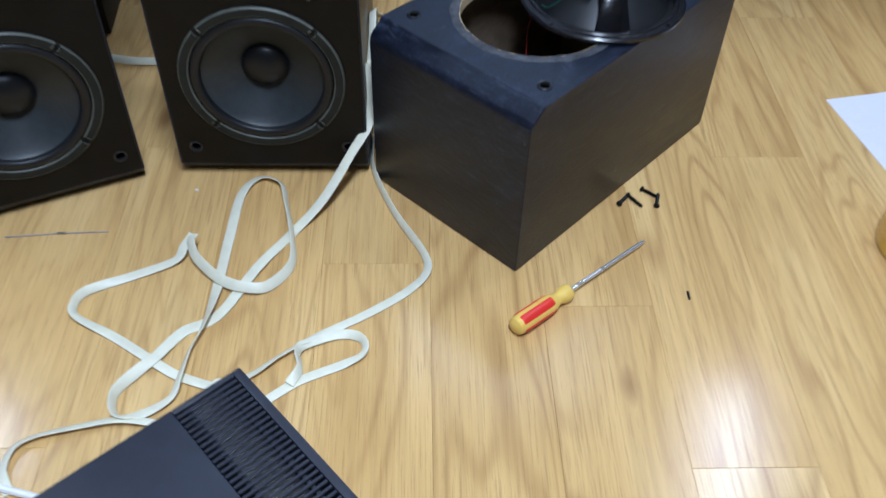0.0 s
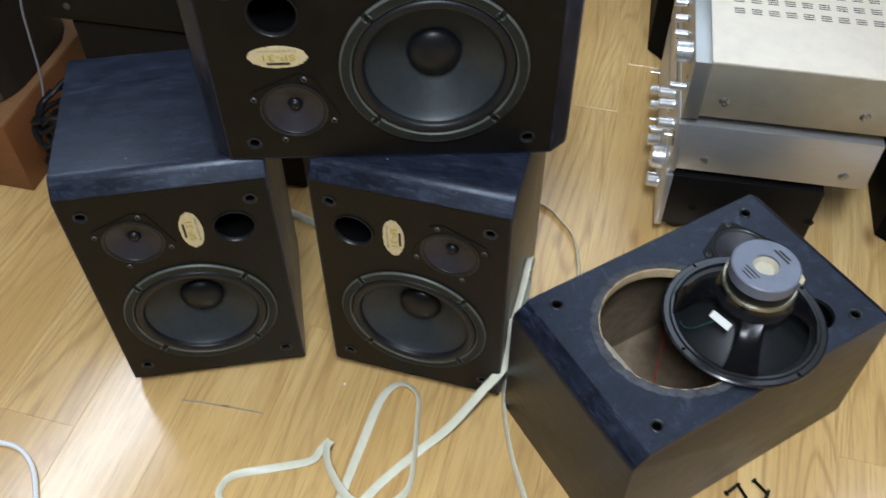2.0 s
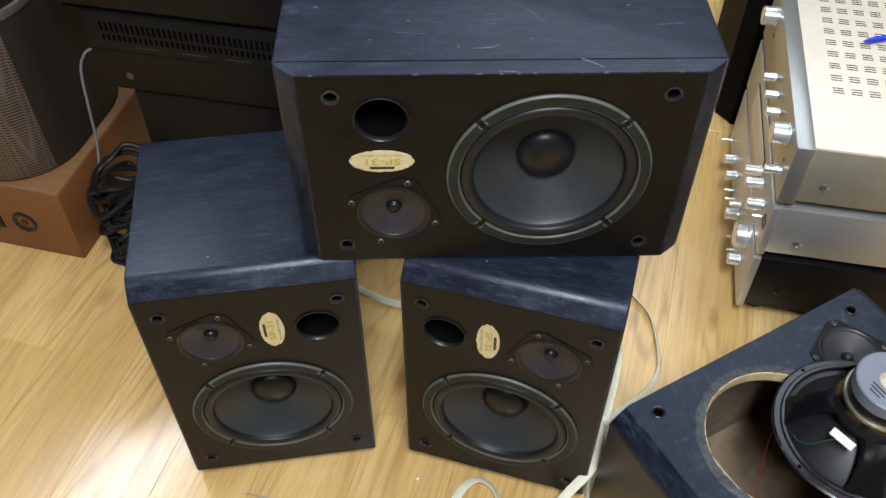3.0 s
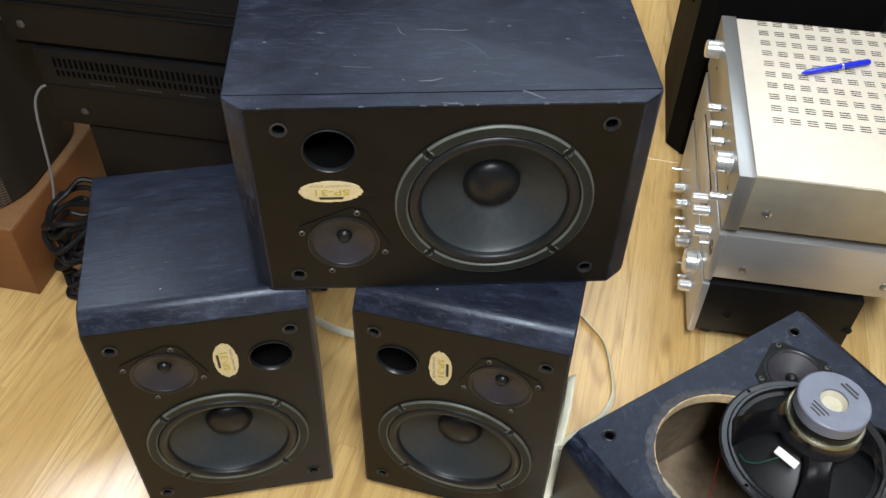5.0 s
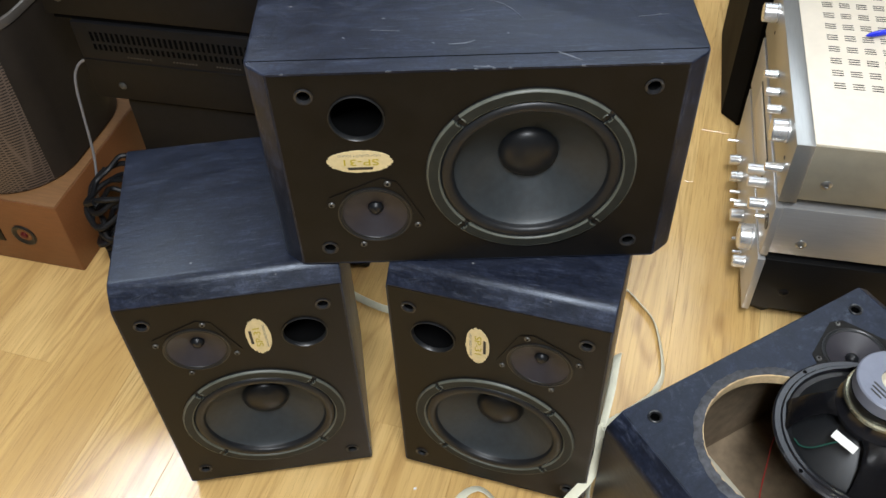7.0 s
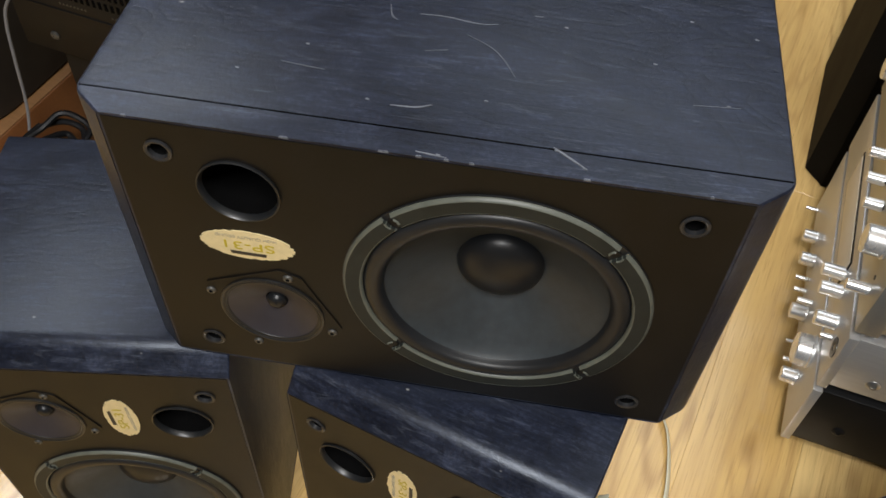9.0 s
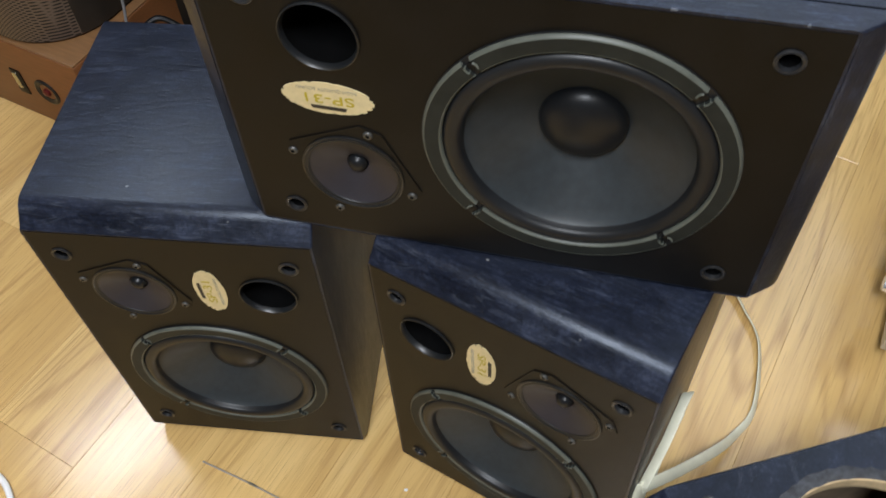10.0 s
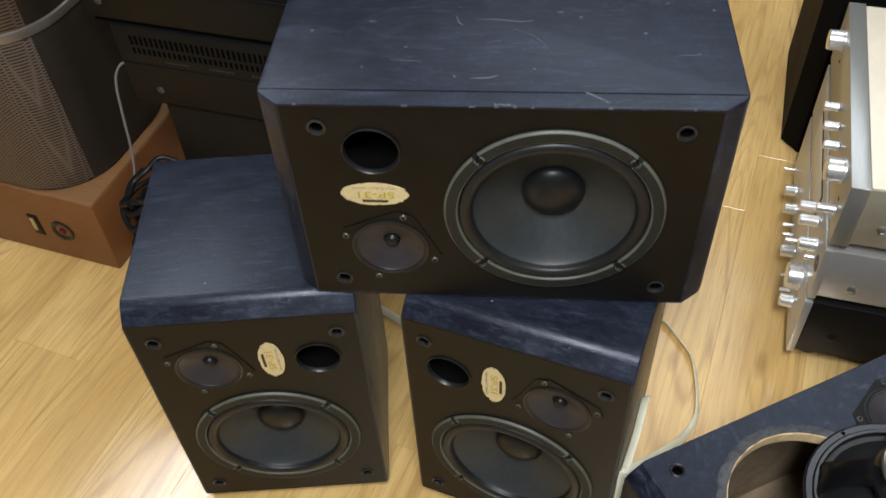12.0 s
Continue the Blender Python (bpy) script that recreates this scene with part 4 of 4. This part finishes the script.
part("shaft", lathe([(0.003, 0.08), (0.0031, 0.10), (0.0031, LEN - 0.012), (0.0030, LEN - 0.008), (0.0012, LEN - 0.001), (0, LEN)], 16, dm), CHROME, driver, "bright steel shaft")
part("handle", lathe([(0, 0.0), (0.008, 0.0008), (0.0118, 0.004), (0.0128, 0.010), (0.0128, 0.060), (0.0118, 0.068), (0.0088, 0.074), (0.0085, 0.080), (0.0112, 0.085), (0.0118, 0.092), (0.0108, 0.098), (0.0060, 0.100), (0, 0.100)], 28, dm), AMBER, driver, "yellow plastic handle")
for k in range(4):
    a = 360 * k / 4
    part("grip_panel", lathe([(0.0120, 0.008), (0.0133, 0.011), (0.0135, 0.014), (0.0135, 0.056), (0.0128, 0.062), (0.0118, 0.066), (0.0110, 0.05), (0.0110, 0.012)], 8, dm, arc=(a - 27, a + 27), close=True), RED, driver, "red grip inlay")


def loose_screw(x, y, yaw, label):
    root = thing("screw", label, "screw", "loose screws")
    m = Matrix.Translation((x, y, 0.0042)) @ Matrix.Rotation(radians(yaw), 4, "Z") @ Matrix.Rotation(radians(93), 4, "Y")
    part("head", lathe([(0, 0), (0.0030, 0.0003), (0.0044, 0.0016), (0.0044, 0.003), (0.0022, 0.005)], 16, m), BLACKMETAL, root)
    prof = [(0.0021, 0.0045)]
    for i in range(14):
        prof += [(0.0021, 0.006 + i * 0.0016), (0.0027, 0.0068 + i * 0.0016)]
    part("thread", lathe(prof + [(0.0018, 0.029), (0, 0.0325)], 12, m), BLACKMETAL, root)


for x, y, yaw in ((0.295, 0.968, 57), (0.308, 0.991, -47), (0.329, 1.006, -33), (0.349, 0.969, 81)):
    loose_screw(x, y, yaw, "black wood screw lying on floor")

sheet = thing("paper_sheet", "small blank white paper sheet on wooden floor", "paper")
part("sheet", box(0, 0.148, -0.21, 0, 0.0006, 0.0009), PAPER, sheet, smooth=False)
sheet.matrix_basis = Matrix.Translation((0.648, 1.256, 0)) @ Matrix.Rotation(radians(17.0), 4, "Z")

roll = thing("tape_roll", "roll of amber packing tape with white core", "tape")
part("tape", lathe([(0.0515, 0.001), (0.0748, 0.001), (0.0763, 0.003), (0.0763, 0.045), (0.0748, 0.047), (0.0515, 0.047)], 64, close=True), TAPE, roll, "amber wound tape")
part("core", lathe([(0.0410, 0.0), (0.0518, 0.0), (0.0518, 0.0482), (0.0410, 0.0482)], 64, close=True), COREW, roll, "white cardboard core")
roll.matrix_basis = Matrix.Translation((0.7225, 0.9235, 0))

stick = thing("thin_rod", "thin metal rod lying on wooden floor", "rod")
part("rod", tube([(-0.538, 0.8250, 0.0012), (-0.471, 0.838, 0.0012), (-0.4035, 0.8490, 0.0012)], 0.0011), ROD, stick)
part("eyelet", tube([(-0.471, 0.838, 0.0016), (-0.459, 0.8402, 0.0016)], 0.0016, n=10), STEEL, stick)
crumb = thing("crumb", "tiny white crumb lying on wooden floor", "debris")
part("flake", box(-0.0022, 0.0022, -0.0016, 0.0016, 0.0, 0.0016, 0.0005), COREW, crumb)
crumb.matrix_basis = pose(-0.307, 0.943, 0, 0, 0, 35)
chip = thing("debris", "small dark chip of debris on floor", "debris")
part("flake", box(-0.0016, 0.0016, -0.007, 0.007, 0.0, 0.002, 0.0005), CASE, chip)
chip.matrix_basis = pose(0.377, 0.807, 0, 0, 0, 4)

# ---------------------------------------------------------------- brown cabinet and grille loudspeaker
BR = Matrix.Translation((-1.0494, 1.1245, 0)) @ Matrix.Rotation(radians(8.0), 4, "Z")
brown = thing("brown_cabinet", "low orange-brown wooden cabinet with jack socket", "cabinet")
brown.matrix_basis = BR
part("body", box(-0.42, 0.0, 0.0, 0.36, 0.0, 0.162, 0.004), LEATHER, brown)
part("top_board", box(-0.418, -0.002, 0.002, 0.358, 0.1622, 0.1642, 0.0008), PALEWOOD, brown, "lighter wooden top")
jack = part("jack_socket", lathe([(0.024, 0.0), (0.024, 0.002), (0.021, 0.0035), (0.015, 0.001), (0.013, -0.006), (0, -0.006)], 32, facing(-0.0946, 0.077, 0.0)), PLASTIC, brown, "black round jack socket")
part("jack_pin", lathe([(0.007, -0.006), (0.007, 0.004), (0.004, 0.006), (0, 0.006)], 20, facing(-0.0946, 0.077)), REDPLASTIC, jack, "red jack pin")
slot = part("slot_plate", box(-0.164, -0.142, -0.002, 0.004, 0.052, 0.102, 0.001), BLACKMETAL, brown, "dark switch plate")
part("rocker", box(-0.160, -0.150, -0.004, 0.002, 0.064, 0.096, 0.001), BRASS, slot)

gs = thing("grille_loudspeaker", "rounded loudspeaker with bronze metal grille on cabinet", "loudspeaker")
gs.matrix_basis = BR @ Matrix.Translation((-0.195, 0.185, 0.1644))
foot = rounded(-0.18, 0.178, -0.180, 0.16, 0.115, 12)
bm = bmesh.new()
levels = []
for h, k in ((0.0, 0.97), (0.006, 1.0), (0.298, 1.02), (0.305, 1.0), (0.315, 1.0), (0.322, 1.02), (0.55, 1.03), (0.562, 0.98)):
    levels.append([bm.verts.new((x * k, y * k, h)) for x, y in foot])
for a, b in zip(levels, levels[1:]):
    for i in range(len(a)):
        bm.faces.new((a[i], a[(i + 1) % len(a)], b[(i + 1) % len(a)], b[i]))
bm.faces.new(levels[0][::-1])
bm.faces.new(levels[-1])
bm.normal_update()
flank = bm.copy()
bmesh.ops.delete(bm, geom=[f for f in bm.faces if f.calc_center_median().x > 0.165 and abs(f.normal.z) < 0.9], context="FACES")
bmesh.ops.delete(flank, geom=[f for f in flank.faces if not (f.calc_center_median().x > 0.165 and abs(f.normal.z) < 0.9)], context="FACES")
part("grille", bm, GRILLE, gs, "perforated bronze mesh")
part("flank", flank, BROWNPLASTIC, gs, "plain dark brown side")
bm = bmesh.new()
levels = []
for h, k in ((0.301, 1.008), (0.303, 1.030), (0.310, 1.036), (0.317, 1.030), (0.319, 1.008)):
    levels.append([bm.verts.new((x * k, y * k, h)) for x, y in foot])
for a, b in zip(levels, levels[1:]):
    for i in range(len(a)):
        bm.faces.new((a[i], a[(i + 1) % len(a)], b[(i + 1) % len(a)], b[i]))
part("trim_band", bm, TRIM, gs, "dull silver trim band")

# ---------------------------------------------------------------- black equipment stack
BS = Matrix.Translation((-0.9706, 1.2334, 0)) @ Matrix.Rotation(radians(10.0), 4, "Z")


def black_unit(label, x0, x1, y0, y1, z0, z1, kind):
    root = thing("rack_unit", label, "rack unit", "stacked black units")
    root.matrix_basis = BS @ Matrix.Translation((0, 0, z0))
    h = z1 - z0
    part("case", box(x0, x1, y0, y1, 0.004, h, 0.003), CASE, root)
    if kind == "plain":
        return root
    for x in (x0 + (0.0535 if kind == "vented" else 0.030), x1 - 0.028):
        part("screw", lathe([(0.0065, 0.0), (0.0065, 0.001), (0.004, 0.003), (0.0015, 0.0032), (0.0012, 0.0016), (0, 0.0016)], 16, facing(x, h * 0.22, y0)), DULLSTEEL, root, "steel screw")
    if kind == "ledged":
        for z, deep in ((0.46, 0.004), (0.56, 0.003)):
            part("ledge", box(x0 + 0.002, x1 - 0.002, y0 - deep, y0 + 0.004, h * z, h * z + 0.0022, 0.0006), CASE, root, "thin raised ledge")
        part("foot_rail", box(x0 + 0.01, x1 - 0.01, y0 + 0.004, y0 + 0.02, -0.003, 0.004), DARK, root)
        return root
    part("lip", box(x0 + 0.002, x1 - 0.002, y0 - 0.0015, y0 + 0.004, h * 0.53, h * 0.545, 0.0004), CASE, root)
    for z, tall in ((0.84, 0.016), (0.71, 0.010)):
        slot_mesh = None
        for i in range(48):
            x = x0 + 0.030 + i * 0.0086
            if slot_mesh is None:
                # Thin near-black bars on the case, painted shade of the slots.
                first = part("vent_slot", box(-0.0021, 0.0021, -0.0006, 0.001, -tall / 2, tall / 2), DARK, root, smooth=False)
                slot_mesh, slot = first.data, first
            else:
                slot = new("vent_slot", slot_mesh)
                slot.parent = root
            slot.location = (x, y0, h * z)
    for x in (0.080, 0.155, 0.225, 0.300):
        for i in range(8):
            part("print_dot", box(x0 + x + i * 0.0052, x0 + x + i * 0.0052 + 0.0022, y0 - 0.0007, y0 + 0.001, h * 0.605, h * 0.605 + 0.0022), DULLSTEEL, root, smooth=False)
    return root


black_unit("black box under stacked hi-fi units", 0.045, 0.42, 0.01, 0.34, 0.0, 0.337, "plain")
black_unit("black vented power amplifier in dark stack", 0.0, 0.49, 0.0, 0.36, 0.341, 0.486, "vented")
black_unit("black rack unit on top of stack", -0.035, 0.515, 0.002, 0.36, 0.490, 0.645, "ledged")

# cords beside the stack
coil = thing("cord_bundle", "coiled black power cords on floor", "cord")
rng = random.Random(5)
for k in range(11):
    pts = []
    for i in range(15):
        a = 2 * math.pi * i / 12 + k
        r = 0.045 + rng.uniform(-0.008, 0.012)
        pts.append((-0.972 + r * 0.85 * math.cos(a), 1.200 + r * 1.25 * math.sin(a), 0.010 + 0.016 * k + 0.012 * (1 + math.sin(a * 2 + k)) * (k > 0)))
    part("cord_loop", tube(pts, 0.0048), BLACKCORD, coil)
hang = thing("hanging_cord", "thin grey cord hanging beside black stack", "cord")
part("cord_run", tube([(-0.972, 1.270, 0.385), (-0.998, 1.258, 0.392), (-1.016, 1.250, 0.372), (-1.022, 1.243, 0.34), (-1.022, 1.235, 0.29), (-1.024, 1.222, 0.20), (-1.028, 1.190, 0.10), (-1.020, 1.175, 0.02), (-0.99, 1.16, 0.005)], 0.0023), GREYCORD, hang)

# ---------------------------------------------------------------- dark things at the back
def tall_speaker(label, m, w, d, h, slope):
    root = thing("tower_loudspeaker", label, "loudspeaker")
    root.matrix_basis = m
    outline = [(0, 0), (w, 0), (w, d), (0, d - slope)] if slope < 0 else [(0, slope), (slope, 0), (w, 0), (w, d), (0, d)]
    part("cabinet", prism(outline, 0.0, h, edge=0.002), MATTE, root)
    return root


tall = tall_speaker("tall black loudspeaker cabinet standing behind amplifiers", Matrix.Translation((0.5150, 1.5520, 0)) @ Matrix.Rotation(radians(8.5), 4, "Z"), 0.242, 0.30, 0.55, 0.0001)
part("front_baffle", prism([(-0.045, 0.03), (-0.0005, 0.0), (-0.0005, 0.30), (-0.045, 0.27)], 0.004, 0.546), MATTE, tall, "sloped dark front board", smooth=False)
far = tall_speaker("black loudspeaker with sloped front behind amplifiers", Matrix.Translation((-0.0079, 1.951, 0)) @ Matrix.Rotation(radians(10.0), 4, "Z"), 0.30, 0.36, 0.42, 0.0001)
part("front_baffle", prism([(-0.03, 0.03), (-0.0005, 0.0), (-0.0005, 0.36), (-0.03, 0.33)], 0.004, 0.416), MATTE, far, "dark front board", smooth=False)
part("name_plate", box(-0.0325, -0.030, 0.12, 0.20, 0.30, 0.36, 0.0005), MATTE, far, "small blank plate")
back_box = thing("dark_case", "dark grey equipment case behind amplifier stack", "case")
part("shell", box(0, 0.34, 0, 0.30, 0, 0.40, 0.004), NAVYMETAL, back_box)
back_box.matrix_basis = Matrix.Translation((0.11, 1.935, 0.0)) @ Matrix.Rotation(radians(9), 4, "Z") @ Matrix.Translation((0.22, 0.0, 0))

stool = thing("wooden_leg", "red-brown wooden furniture leg standing on floor", "furniture leg")
bm = prism([(-0.022, -0.022), (0.022, -0.022), (0.022, 0.022), (-0.022, 0.022)], 0, 0.5, edge=0.003)
bmesh.ops.transform(bm, matrix=Matrix.Shear("XY", 4, (0.16, 0.03)), verts=bm.verts)
part("leg", bm, REDWOOD, stool)
stool.matrix_basis = pose(0.848, 1.485, 0, 0, 0, 20)

carton = thing("carton", "black printed cardboard box on floor", "box")
part("box", box(0, 0.20, -0.16, 0, 0, 0.095, 0.0015), BLACKMETAL, carton)
part("print_bar", box(-0.0006, 0.001, -0.10, -0.02, 0.045, 0.066), PAPER, carton, "white illegible print", smooth=False)
part("print_bar", box(-0.0006, 0.001, -0.09, -0.03, 0.022, 0.030), PAPER, carton, "white illegible print", smooth=False)
carton.matrix_basis = Matrix.Translation((0.840, 1.365, 0)) @ Matrix.Rotation(radians(28), 4, "Z")
dark_cab = thing("dark_cabinet", "dark cabinet standing behind wooden leg", "cabinet")
part("case", box(0, 0.4, 0, 0.3, 0, 0.5, 0.003), BLACKMETAL, dark_cab)
dark_cab.matrix_basis = Matrix.Translation((0.86, 1.64, 0)) @ Matrix.Rotation(radians(8), 4, "Z")


# ---------------------------------------------------------------- floor planks
def lay_planks():
    width, length, yaw = 0.1425, 0.92, 5.8
    m = Matrix.Translation((0.068, 0.54, 0)) @ Matrix.Rotation(radians(yaw), 4, "Z")
    cells = []
    for i in range(-23, 17):
        shift = {1: 0.737, 2: 0.483, 3: 0.056}.get(i, (i * 0.37 + (0.19 if i % 2 else 0.0)) % 1.0)
        for k in range(-4, 6):
            mid = m @ Vector(((i + 0.5) * width, (k + shift) * length, 0))
            if X0 + 0.13 < mid.x < X1 - 0.13 and Y0 + 0.48 < mid.y < Y1 - 0.48:
                cells.append(mid)
    bm = box(-width / 2 + 0.0001, width / 2 - 0.0001, -length / 2 + 0.0001, length / 2 - 0.0001, -0.008, 0.0)
    bmesh.ops.bevel(bm, geom=[e for e in bm.edges if all(v.co.z > -0.001 for v in e.verts)], offset=0.0004, segments=1, affect="EDGES")
    first = part("plank", bm, FLOOR, bpy.data.objects["floor"], smooth=False)
    first.matrix_basis = Matrix.Translation(cells[0]) @ Matrix.Rotation(radians(yaw), 4, "Z")
    for c in cells[1:]:
        ob = new("plank", first.data)
        ob.parent = bpy.data.objects["floor"]
        ob.matrix_basis = Matrix.Translation(c) @ Matrix.Rotation(radians(yaw), 4, "Z")


lay_planks()
